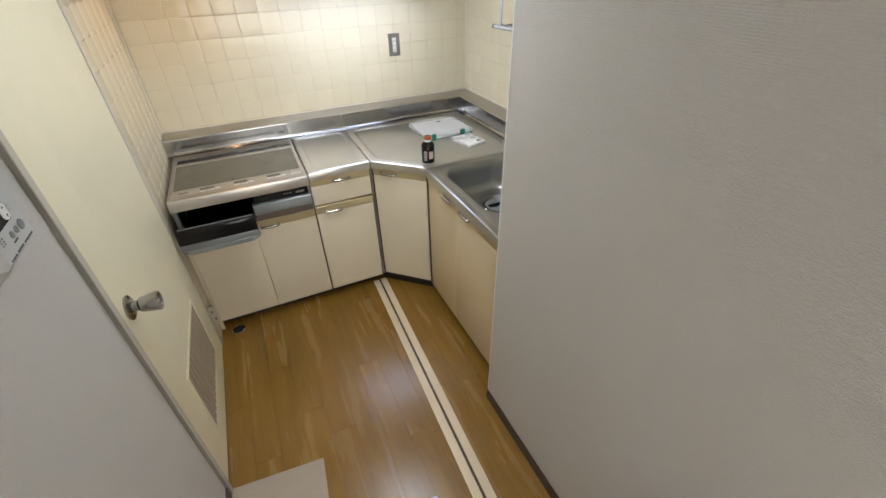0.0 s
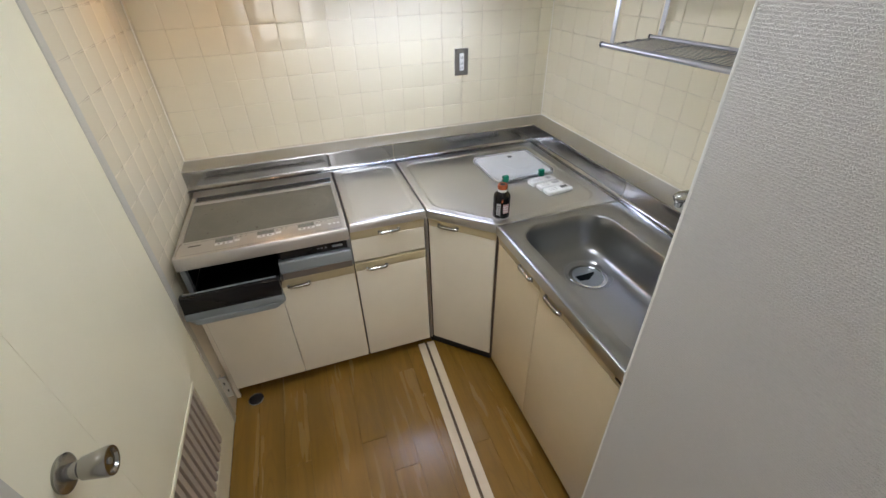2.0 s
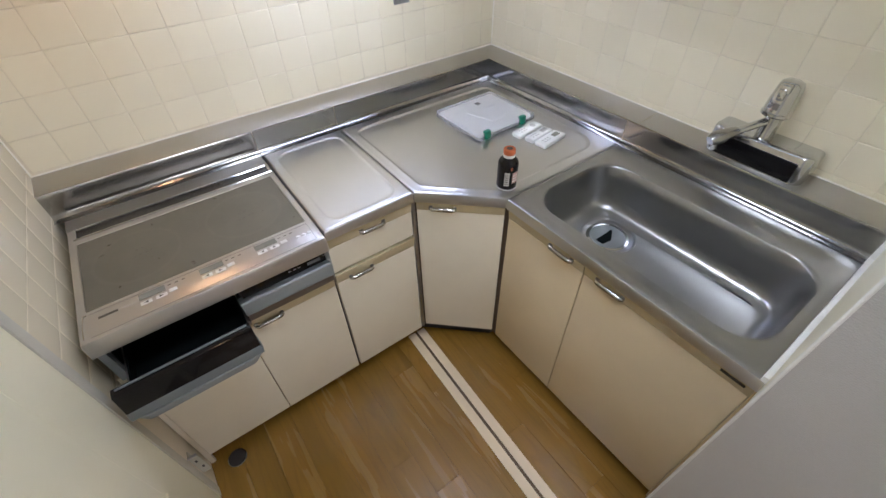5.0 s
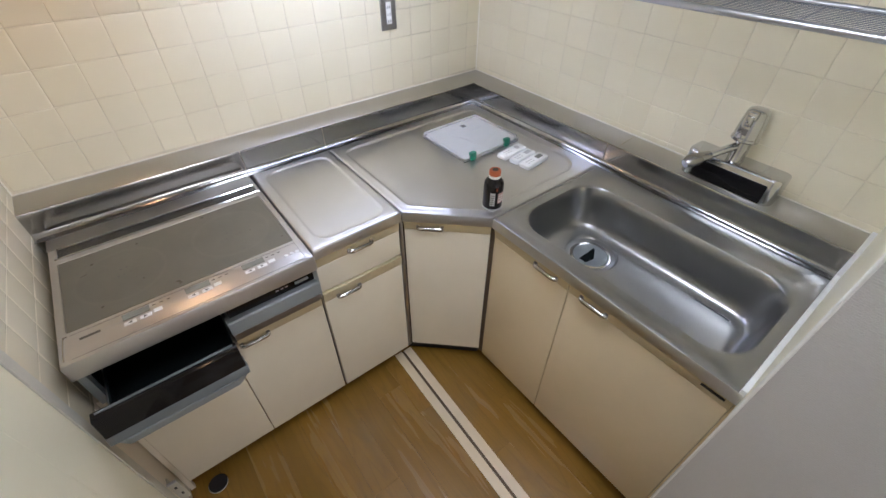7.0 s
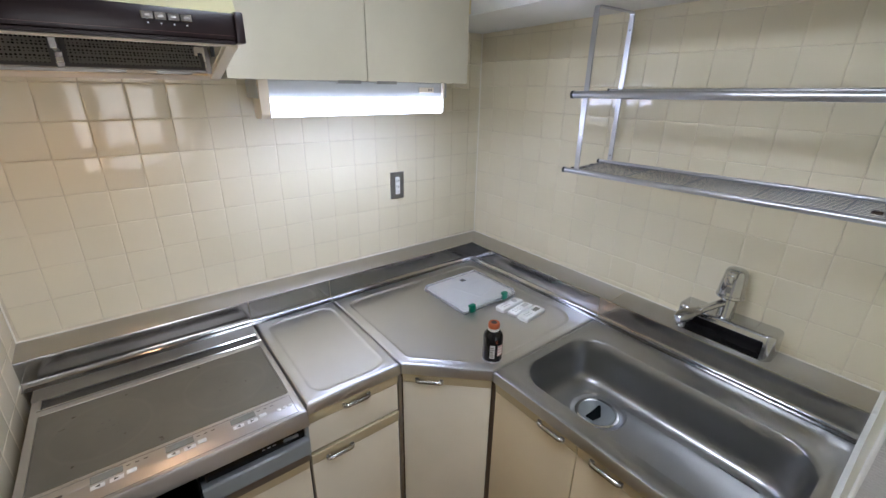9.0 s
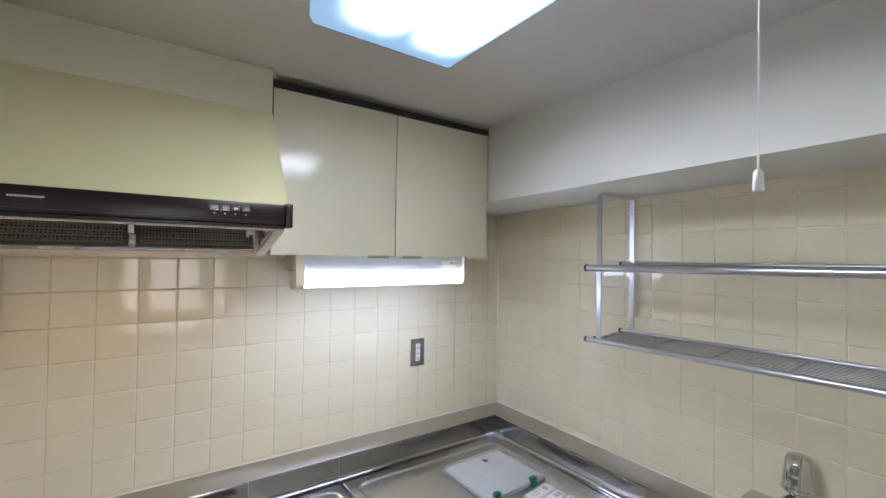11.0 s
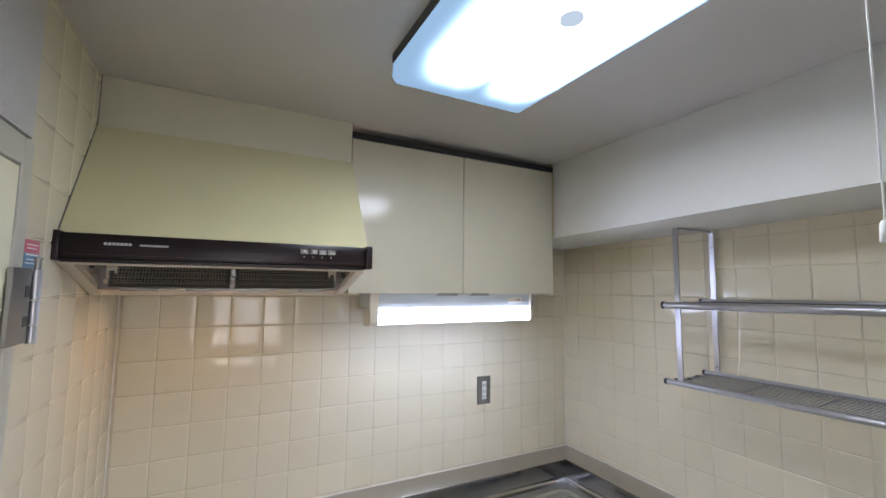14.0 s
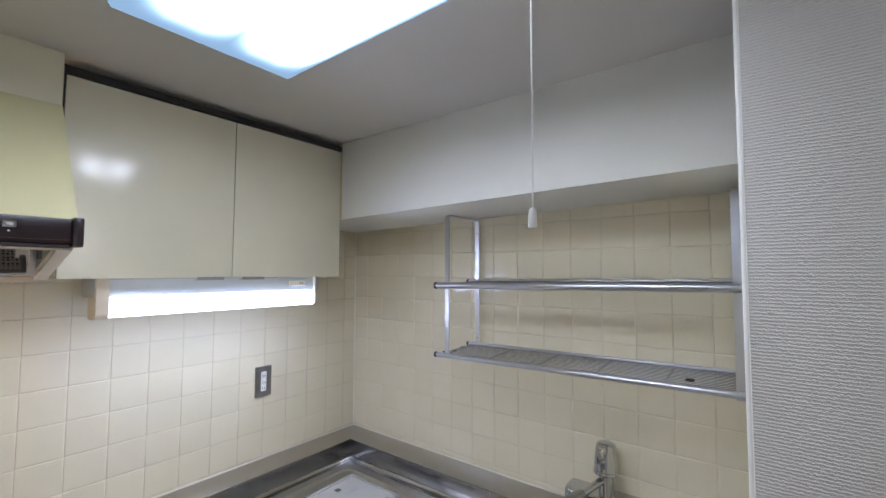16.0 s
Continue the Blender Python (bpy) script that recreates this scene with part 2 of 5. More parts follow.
def glass_ceramic():
    m, t, b = nodes_of("hob_glass", 0.3)
    c = t.nodes.new("ShaderNodeTexCoord")
    v = c.outputs["Object"]
    f = noise_fac(t, v, 7, 5)
    base = ramp(t, f, ((0.3, (0.108, 0.100, 0.072)), (0.7, (0.146, 0.136, 0.102))))
    speck = noise_fac(t, v, 900, 1)
    base = mixed(t, ranged(t, speck, 0.0, 0.25), base, (0.24, 0.22, 0.19))
    for x in (-0.145, 0.145):
        d = t.nodes.new("ShaderNodeVectorMath")
        d.operation = "DISTANCE"
        t.links.new(v, d.inputs[0])
        d.inputs[1].default_value = (x, 0, 0.0)
        ring = t.nodes.new("ShaderNodeValToRGB")
        e = ring.color_ramp.elements
        e[0].position, e[0].color = 0.100, (0, 0, 0, 1)
        e[1].position, e[1].color = 0.105, (1, 1, 1, 1)
        for p, k in ((0.108, 1), (0.112, 0)):
            s = e.new(p)
            s.color = (k, k, k, 1)
        t.links.new(d.outputs["Value"], ring.inputs["Fac"])
        lum = t.nodes.new("ShaderNodeMath")
        lum.operation = "MULTIPLY"
        lum.inputs[1].default_value = 0.08
        t.links.new(ring.outputs["Color"], lum.inputs[0])
        base = mixed(t, lum.outputs[0], base, (0.30, 0.26, 0.21))
    t.links.new(base, b.inputs["Base Color"])
    t.links.new(ranged(t, noise_fac(t, v, 12, 4), 0.26, 0.40), b.inputs["Roughness"])
    b.inputs["Metallic"].default_value = 0.25
    return m


def filter_mesh_material():
    m, t, b = nodes_of("perforated_filter", 0.4, 0.8)
    v = coords(t, (1, 1, 1))
    w = node(t, "ShaderNodeTexVoronoi", Scale=150.0, Randomness=0.15)
    t.links.new(v, w.inputs["Vector"])
    t.links.new(ramp(t, w.outputs["Distance"], ((0.30, (0.015, 0.014, 0.012)), (0.42, (0.50, 0.47, 0.41)))), b.inputs["Base Color"])
    bump(t, b, w.outputs["Distance"], 0.5, 0.001)
    return m


def translucent_plastic(name):
    m, t, b = nodes_of(name, 0.16, 0, (0.93, 0.94, 0.95))
    b.inputs["Transmission Weight"].default_value = 0.75
    b.inputs["IOR"].default_value = 1.3
    return m


def clear_glass(name):
    m, t, b = nodes_of(name, 0.02, 0, (0.95, 0.97, 0.97))
    b.inputs["Transmission Weight"].default_value = 1.0
    return m


M_glass, M_filter, M_case, M_pane = glass_ceramic(), filter_mesh_material(), translucent_plastic("clear_case"), clear_glass("window_glass")


# ---- mesh tools ----
def part(name, bm, material, parent=None, label="", smooth=35):
    """Links a bmesh as one mesh object, under a thing or a part. Its origin goes to the middle of its mesh."""
    bmesh.ops.recalc_face_normals(bm, faces=bm.faces)
    lo = Vector([min(v.co[i] for v in bm.verts) for i in range(3)])
    hi = Vector([max(v.co[i] for v in bm.verts) for i in range(3)])
    mid = (lo + hi) / 2
    bmesh.ops.translate(bm, verts=bm.verts, vec=-mid)
    me = bpy.data.meshes.new(name)
    bm.to_mesh(me)
    bm.free()
    me.materials.append(material)
    if smooth:
        me.polygons.foreach_set("use_smooth", [True] * len(me.polygons))
        me.set_sharp_from_angle(angle=radians(smooth))
    ob = new(name, me)
    ob.location = mid
    if parent is not None:
        ob.parent = parent
        ob.location = mid - origin_of(parent)
    return tagged(ob, label)


def origin_of(ob):
    return ob.location + (origin_of(ob.parent) if ob.parent else Vector())


def thing(name, at, label, category, group=""):
    ob = new(name)
    ob.empty_display_size = 0.05
    ob.location = at
    return tagged(ob, label, category, group)


def box(a, b, bevel=0.0015, segments=1, m=None):
    bm = bmesh.new()
    bmesh.ops.create_cube(bm, size=1)
    for v in bm.verts:
        v.co = [(a[i] + b[i]) / 2 + v.co[i] * (b[i] - a[i]) for i in range(3)]
    if bevel:
        bmesh.ops.bevel(bm, geom=bm.edges, offset=bevel, segments=segments, affect="EDGES", profile=0.6)
    if m is not None:
        bmesh.ops.transform(bm, matrix=m, verts=bm.verts)
    return bm


def joined(*meshes):
    """Several bmeshes as one."""
    out = bmesh.new()
    for bm in meshes:
        me = bpy.data.meshes.new("piece")
        bm.to_mesh(me)
        bm.free()
        out.from_mesh(me)
        bpy.data.meshes.remove(me)
    return out


def turned(bm, m):
    bmesh.ops.transform(bm, matrix=m, verts=bm.verts)
    return bm


def prism(outline, axis, lo, hi, bevel=0.0):
    """An outline in the two other axes, drawn out along axis from lo to hi."""
    bm = bmesh.new()
    rows = []
    for s in (lo, hi):
        row = []
        for p, q in outline:
            co = {"x": (s, p, q), "y": (p, s, q), "z": (p, q, s)}[axis]
            row.append(bm.verts.new(co))
        rows.append(row)
    n = len(outline)
    for i in range(n):
        bm.faces.new((rows[0][i], rows[0][(i + 1) % n], rows[1][(i + 1) % n], rows[1][i]))
    bm.faces.new(rows[0])
    bm.faces.new(rows[1])
    if bevel:
        bmesh.ops.recalc_face_normals(bm, faces=bm.faces)
        bmesh.ops.bevel(bm, geom=bm.edges, offset=bevel, segments=2, affect="EDGES", profile=0.6)
    return bm


def rounded(points, r, n=6):
    """A closed outline with its corners rounded, n + 1 points to a corner. r: one radius, or one for each corner."""
    out, k = [], len(points)
    for i, p in enumerate(points):
        p, a, b = Vector(p), Vector(points[i - 1]), Vector(points[(i + 1) % k])
        u, w = (a - p).normalized(), (b - p).normalized()
        half = math.acos(max(-1, min(1, u.dot(w)))) / 2
        rad = r[i] if isinstance(r, (list, tuple)) else r
        d = rad / math.tan(half)
        centre = p + (u + w).normalized() * (rad / math.sin(half))
        s, e = p + u * d - centre, p + w * d - centre
        sweep = s.angle_signed(e)
        for j in range(n + 1):
            c, q = math.cos(sweep * j / n), math.sin(sweep * j / n)
            out.append((centre.x + s.x * c + s.y * q, centre.y - s.x * q + s.y * c))
    return out


def inset(points, d):
    """A polygon moved inwards by d (its corners given anticlockwise)."""
    out, k = [], len(points)
    for i in range(k):
        a, p, b = Vector(points[i - 1]), Vector(points[i]), Vector(points[(i + 1) % k])
        u, w = (p - a).normalized(), (b - p).normalized()
        nu, nw = Vector((-u.y, u.x)), Vector((-w.y, w.x))
        m = (nu + nw).normalized()
        out.append(tuple(p + m * (d / m.dot(nu))))
    return out


def skin(loops, cap_first=False, cap_last=True, closed=True):
    """Rings of the same number of points, joined one to the next."""
    bm = bmesh.new()
    rows = [[bm.verts.new(p) for p in loop] for loop in loops]
    n = len(rows[0])
    for a, b in zip(rows, rows[1:]):
        for i in range(n if closed else n - 1):
            bm.faces.new((a[i], a[(i + 1) % n], b[(i + 1) % n], b[i]))
    if cap_first:
        bm.faces.new(rows[0])
    if cap_last:
        bm.faces.new(rows[-1])
    return bm


def lathe(profile, at=(0, 0, 0), sides=24, m=None):
    """A profile of (radius, height) turned about the upright axis."""
    loops = [[(at[0] + r * math.cos(2 * math.pi * i / sides), at[1] + r * math.sin(2 * math.pi * i / sides), at[2] + z)
              for i in range(sides)] for r, z in profile]
    bm = skin(loops, True, True)
    if m is not None:
        bmesh.ops.transform(bm, matrix=m, verts=bm.verts)
    return bm


def pipe(path, r, sides=12, squash=1.0):
    """A round bar along a path of points; r may be one radius a point."""
    pts = [Vector(p) for p in path]
    loops, up = [], None
    for i, p in enumerate(pts):
        d = (pts[min(i + 1, len(pts) - 1)] - pts[max(i - 1, 0)]).normalized()
        if up is None:
            up = Vector((0, 0, 1)) if abs(d.z) < 0.9 else Vector((1, 0, 0))
        side = d.cross(up).normalized()
        up = side.cross(d).normalized()
        rad = r[i] if isinstance(r, (list, tuple)) else r
        loops.append([p + side * (rad * math.cos(2 * math.pi * k / sides)) + up * (rad * squash * math.sin(2 * math.pi * k / sides))
                      for k in range(sides)])
    return skin(loops, True, True)


def arc(a, b, c, n=6):
    """Points of a smooth bend from a by b to c."""
    a, b, c = Vector(a), Vector(b), Vector(c)
    return [a * (1 - s) ** 2 + b * 2 * s * (1 - s) + c * s * s for s in [i / n for i in range(n + 1)]]


def structure(name, bm, material, label="", smooth=0):
    return tagged(part(name, bm, material, None, label, smooth), kind="structure")


# ---- structure ----
structure("floor", box((-0.3, -4.4, -0.12), (2.0, 0.15, -0.004), 0), M_gap, "wooden strip floor with dark joints")
structure("ceiling", box((-0.3, -4.4, ZC), (2.0, 0.15, ZC + 0.1), 0), M_ceiling, "off-white papered ceiling")
wall_n = structure("wall_north", box((-0.1, 0.0013, 0), (1.95, 0.12, ZC), 0), M_grout, "cream tiled kitchen wall over the worktop")
wall_e = structure("wall_east", box((XR + 0.0013, YP - 0.1, 0), (XR + 0.12, 0.0013, ZC), 0), M_grout, "cream tiled wall behind the sink")
wall_w = structure("wall_west", box((-0.1, -0.738, 0), (-0.0103, 0.0013, ZC), 0), M_grout, "cream tiled wall beside the hob")
structure("wall_west_over_door", box((-0.1, -1.583, 1.90), (0.0, -0.7385, ZC), 0), M_paper, "off-white papered wall over the door")
structure("wall_west_hall", box((-0.1, -4.4, 0), (0.0, -1.583, ZC), 0), M_paper, "off-white papered hall wall")
structure("partition", prism(((XP, YP), (XP, -4.4), (1.95, -4.4), (1.95, YP)), "z", 0, ZC, 0), M_paper, "pale grey ribbed wallpaper partition")
# End wall and window out of view, added to house the fill lamp.
south = [box((0.0, -4.3, 0), (XP, -4.2, 0.8), 0), box((0.0, -4.3, 1.9), (XP, -4.2, ZC), 0),
         box((0.0, -4.3, 0.8), (0.145, -4.2, 1.9), 0), box((0.945, -4.3, 0.8), (XP, -4.2, 1.9), 0)]
structure("wall_south", joined(*south), M_paper, "added unseen end wall, opening for the fill lamp")
win = tagged(new("unseen_window_1"), "added unseen window in front of the fill lamp", kind="structure")
win.location = (0.545, -4.25, 0.8)
part("window_frame", joined(box((0.145, -4.28, 0.8), (0.175, -4.22, 1.9)), box((0.915, -4.28, 0.8), (0.945, -4.22, 1.9)),
     box((0.175, -4.28, 0.8), (0.915, -4.22, 0.83)), box((0.175, -4.28, 1.87), (0.915, -4.22, 1.9))), M_alu, win)
pane = part("pane", box((0.175, -4.252, 0.83), (0.915, -4.248, 1.87), 0), M_pane, win)
pane.visible_shadow = False
structure("soffit", prism(((0.0, 1.866), (YP, 1.897), (YP, ZC + 0.02), (0.0, ZC + 0.02)), "x", 1.465, XR, 0.003), M_soffit, "white boxed beam along the sink wall", 35)
structure("sealant", pipe([(XR - 0.0012, -0.0016, 0.898), (XR - 0.0012, -0.0016, 1.868)], 0.0032, 8), M_sealant, "pale sealant line in the tiled corner", 35)
structure("sealant", pipe([(-0.009, -0.0016, 0.8975), (XR - 0.003, -0.0016, 0.8975)], 0.0030, 8), M_sealant, "pale sealant line over the steel ledge", 35)
structure("sealant", pipe([(XR - 0.0016, -0.004, 0.8975), (XR - 0.0016, YP + 0.018, 0.8975)], 0.0030, 8), M_sealant, "pale sealant line over the steel ledge", 35)
structure("sealant", pipe([(-0.0078, -0.0016, 0.899), (-0.0078, -0.0016, 1.64)], 0.0030, 8), M_sealant, "pale sealant line in the tiled corner", 35)
structure("corner_bead", pipe([(XP + 0.003, YP + 0.0005, 0.0), (XP + 0.003, YP + 0.0005, ZC - 0.002)], 0.0042, 10), M_soffit, "off-white edge bead on the partition corner", 35)
structure("partition_return", box((XP + 0.012, YP, 0.76), (XR, YP + 0.004, ZC - 0.3), 0), M_door, "cream side wall at the end of the sink")
structure("baseboard_1", box((XP - 0.006, -4.2, 0), (XP, YP + 0.002, 0.055), 0.001), M_brown, "dark brown vinyl baseboard")
structure("baseboard_2", box((0.0, -4.2, 0), (0.006, -1.585, 0.055), 0.001), M_brown, "dark brown vinyl baseboard")
structure("wall_skirt", box((-0.012, -0.737, 0.0), (0.000, -0.02, 0.588), 0.0008), M_ivory, "narrow ivory wall strip beside the cabinet")

# ---- door to the wet room ----
door = tagged(new("door_1"), "closed cream steel door with a louvre and a steel knob", kind="structure")
door.location = (0, -1.14, 0)
DY0, DY1, DZ = -1.557, -0.778, 1.846
leaf = [box((-0.035, DY0, 0.008), (0.001, -1.378, DZ), 0.001), box((-0.035, -0.928, 0.008), (0.001, DY1, DZ), 0.001),
        box((-0.035, -1.378, 0.448), (0.001, -0.928, DZ), 0), box((-0.035, -1.378, 0.008), (0.001, -0.928, 0.132), 0)]
part("leaf", joined(*leaf), M_door, door)
louvre = part("louvre", joined(box((-0.004, -1.385, 0.125), (0.005, -1.372, 0.455)), box((-0.004, -0.934, 0.125), (0.005, -0.921, 0.455)),
              box((-0.004, -1.372, 0.125), (0.005, -0.934, 0.138)), box((-0.004, -1.372, 0.442), (0.005, -0.934, 0.455))), M_door, door, "cream louvre frame")
part("backing", box((-0.034, -1.372, 0.138), (-0.030, -0.934, 0.442), 0), M_black, louvre)
for i in range(12):
    y = -1.354 + i * 0.0367
    part("slat", box((-0.016, y - 0.011, 0.138), (0.003, y + 0.011, 0.442), 0.0012), M_rib, louvre)
part("frame", joined(box((-0.06, -0.775, 0), (0.003, -0.7385, DZ + 0.048), 0.0015), box((-0.06, -1.584, 0), (0.012, DY0 - 0.003, DZ + 0.048), 0.0015),
     box((-0.06, DY0 - 0.003, DZ + 0.003), (0.003, -0.7755, DZ + 0.048), 0.0015)), M_frame, door, "grey steel door frame")
# Strip in a darker grey paints the shade on the frame's outer side.
part("frame_edge", box((0.0, -1.5885, 0), (0.011, -1.5845, DZ + 0.048), 0.0005), M_edge, door, "outer side of the frame, its shade painted dark grey")
knob = part("knob", lathe(((0.0001, 0.0), (0.035, 0.001), (0.036, 0.006), (0.030, 0.010), (0.016, 0.012), (0.015, 0.026), (0.021, 0.032), (0.024, 0.050), (0.028, 0.072), (0.027, 0.078), (0.022, 0.078), (0.019, 0.073), (0.0001, 0.073)),
            sides=32, m=pose(0.001, -1.478, 0.873, 0, 90, 0)), M_knob, door, "satin steel door knob")
part("keyhole", lathe(((0.0001, 0), (0.006, 0), (0.006, 0.002), (0.0001, 0.002)), sides=16, m=pose(0.0745, -1.478, 0.873, 0, 90, 0)), M_dkmetal, knob)
hinge = part("hinge", box((0.003, -0.790, 1.574), (0.010, -0.722, 1.692), 0.001), M_dkmetal, door, "wide grey metal hinge")
for z0, z1 in ((1.572, 1.600), (1.602, 1.640), (1.642, 1.690)):
    part("knuckle", pipe([(0.014, -0.716, z0), (0.014, -0.716, z1)], 0.007, 14), M_alu, hinge)
part("pin", joined(pipe([(0.014, -0.716, 1.690), (0.014, -0.716, 1.706)], 0.0045, 12), pipe([(0.014, -0.716, 1.706), (0.014, -0.716, 1.710)], 0.006, 12)), M_dkmetal, hinge)
for z0, z1 in ((1.600, 1.616), (1.646, 1.664)):
    part("notch", box((0.0098, -0.742, z0), (0.0106, -0.724, z1), 0), M_black, hinge, "dark hinge notch")

sticker = thing("warning_sticker", (-0.008, -0.676, 1.716), "small red and blue notice sticker on the tiles beside the door", "sticker")
part("red_half", box((-0.0084, -0.706, 1.719), (-0.0074, -0.646, 1.741), 0), M_pinkstick, sticker)
part("blue_half", box((-0.0084, -0.706, 1.694), (-0.0074, -0.646, 1.7185), 0), M_bluestick, sticker)
for z, y0, y1, h in ((1.732, -0.732, -0.686, 0.0022), (1.7255, -0.730, -0.692, 0.0022), (1.7145, -0.733, -0.684, 0.003), (1.707, -0.730, -0.690, 0.002), (1.7005, -0.733, -0.698, 0.002)):
    part("print_line", box((-0.0073, y0 + 0.033, z), (-0.0070, y1 + 0.033, z + h), 0), M_white, sticker)


# ---- hall things ----
panel = thing("heater_remote_panel", (0.02, -1.766, 1.30), "white heater control panel with dark display on the hall wall", "control panel")
HY0, HY1, HZ0, HZ1 = -1.836, -1.712, 1.248, 1.362
part("body", prism(rounded([(0.0, HZ0), (0.026, HZ0), (0.032, HZ0 + 0.008), (0.032, HZ1 - 0.006), (0.020, HZ1 + 0.004), (0.0, HZ1 + 0.004)], [0.001, 0.003, 0.004, 0.007, 0.006, 0.001], 4), "y", HY0, HY1, 0.001), M_panel, panel, "", 40)
part("display", box((0.0315, -1.822, 1.303), (0.0327, -1.752, 1.340), 0.0005), M_glossblack, panel, "dark glass display")
oval = part("rocker", prism(rounded([(-1.772, 1.306), (-1.753, 1.306), (-1.753, 1.335), (-1.772, 1.335)], 0.009, 5), "x", 0.0322, 0.0352, 0.001), M_white, panel, "pale oval rocker key")
for z, s in ((1.328, 1), (1.313, -1)):
    part("arrow", prism(((-1.766, z - 0.002 * s), (-1.759, z - 0.002 * s), (-1.7625, z + 0.003 * s)), "x", 0.0352, 0.0356), M_ink, oval)
for y, z, r in ((-1.738, 1.319, 0.008), (-1.739, 1.284, 0.0095), (-1.761, 1.285, 0.0065), (-1.780, 1.285, 0.0065)):
    part("button", lathe(((0.0001, 0), (r, 0), (r * 0.9, 0.002), (0.0001, 0.0022)), sides=18, m=pose(0.032, y, z, 0, 90, 0)), M_greyblue if r != 0.008 else M_panel, panel, "small grey button" if r != 0.008 else "small white button")
for y0, y1, z0, z1 in ((-1.800, -1.780, 1.346, 1.351), (-1.760, -1.728, 1.346, 1.351), (-1.788, -1.770, 1.272, 1.275), (-1.826, -1.800, 1.257, 1.260), (-1.795, -1.768, 1.257, 1.261), (-1.762, -1.722, 1.257, 1.260)):
    part("print_line", box((0.0319, y0, z0), (0.0323, y1, z1), 0), M_ink, panel)
for i in range(3):
    for k in range(2):
        part("speaker_hole", box((0.0319, -1.820 + 0.008 * k, 1.283 + 0.005 * i), (0.0323, -1.816 + 0.008 * k, 1.2855 + 0.005 * i), 0), M_ink, panel)

for x0, x1, y0, y1 in ((0.010, 0.352, -2.20, -1.60), (0.42, 0.705, -2.50, -1.93)):
    sheet = thing("floor_board", ((x0 + x1) / 2, (y0 + y1) / 2, 0), "thin pale grey board lying on the wooden floor", "board", "boards on the hall floor")
    part("sheet", box((x0, y0, 0.0005), (x1, y1, 0.0045), 0.0008, m=Matrix.Translation((x1, y1, 0)) @ pose(0, 0, 0, 0, 0, -5) @ Matrix.Translation((-x1, -y1, 0))), M_mat, sheet)

vent = thing("floor_drain_cover", (0.085, -0.682, 0), "round dark floor cap with a chrome rim beside the cabinet", "drain cover")
part("rim", lathe(((0.0295, 0.0), (0.033, 0.0), (0.033, 0.003), (0.031, 0.0045), (0.0295, 0.001)), (0.085, -0.682, 0), 28), M_chrome, vent)
part("cap", lathe(((0.0001, 0.0005), (0.0297, 0.0005), (0.0297, 0.003), (0.0001, 0.0035)), (0.085, -0.682, 0), 28), M_cap, vent)

plate = thing("door_catch", (0.012, -0.722, 0.11), "small grey-beige metal door catch low on the ivory wall strip", "door catch")
part("plate", box((0.0005, -0.728, 0.115), (0.027, -0.724, 0.238), 0.001), M_frame, plate)
part("bracket", box((0.0005, -0.724, 0.120), (0.004, -0.700, 0.233), 0.001), M_frame, plate)
part("lip", box((0.0005, -0.734, 0.236), (0.027, -0.724, 0.240), 0.001), M_alu, plate)
for x, z in ((0.012, 0.200), (0.016, 0.155)):
    part("slot", box((x - 0.003, -0.7286, z - 0.007), (x + 0.003, -0.7279, z + 0.007), 0), M_black, plate)

# ---- floor tracks ----
turn = Matrix.Translation((0.911, -0.60, 0)) @ pose(0, 0, 0, 0, 0, -1.9)
for x0, x1 in ((-0.041, -0.006), (0.006, 0.041)):
    structure("floor_track", box((x0, -3.5, -0.004), (x1, -0.02, 0.0035), 0.0008, m=turn), M_strip, "pale wooden sliding door track in the floor")
structure("track_groove", box((-0.0055, -3.5, -0.004), (0.0055, -0.02, 0.0012), 0, m=turn), M_gap, "dark groove between the floor tracks")


# ---- worktops: three pressed stainless tops ----
ZW = 0.80


def ring(points, r, z, n=6):
    return [(x, y, z) for x, y in rounded(points, r, n)]


def pressed_top(name, outline, label, at):
    """A pressed steel top: a folded skirt, a flat rim, a shallow sunk field."""
    top = thing(name, at, label, "worktop", "steel worktops")
    o = outline
    loops = [ring(o, 0.003, ZW - 0.038), ring(o, 0.003, ZW - 0.008), ring(inset(o, 0.0025), 0.004, ZW - 0.0025), ring(inset(o, 0.008), 0.006, ZW),
             ring(inset(o, 0.012), 0.008, ZW)]
    return top, loops


OUT_A = [(0.6235, -0.660), (0.934, -0.660), (0.934, -0.118), (0.6235, -0.118)]
top, loops = pressed_top("small_worktop", OUT_A, "small stainless steel worktop with shallow tray beside the hob", (0.78, -0.4, ZW - 0.038))
A_IN = [(0.650, -0.640), (0.905, -0.640), (0.912, -0.158), (0.652, -0.158)]
loops += [ring(A_IN, 0.055, ZW), ring(inset(A_IN, 0.003), 0.053, ZW + 0.0008), ring(inset(A_IN, 0.007), 0.050, ZW), ring(inset(A_IN, 0.012), 0.046, ZW - 0.0022), ring(inset(A_IN, 0.015), 0.044, ZW - 0.0026), ring(inset(A_IN, 0.026), 0.036, ZW - 0.0026)]
part("front_edge", skin(loops[:3], False, False), M_steel, top)
part("sheet", skin(loops[2:], False, True), M_steel, top)

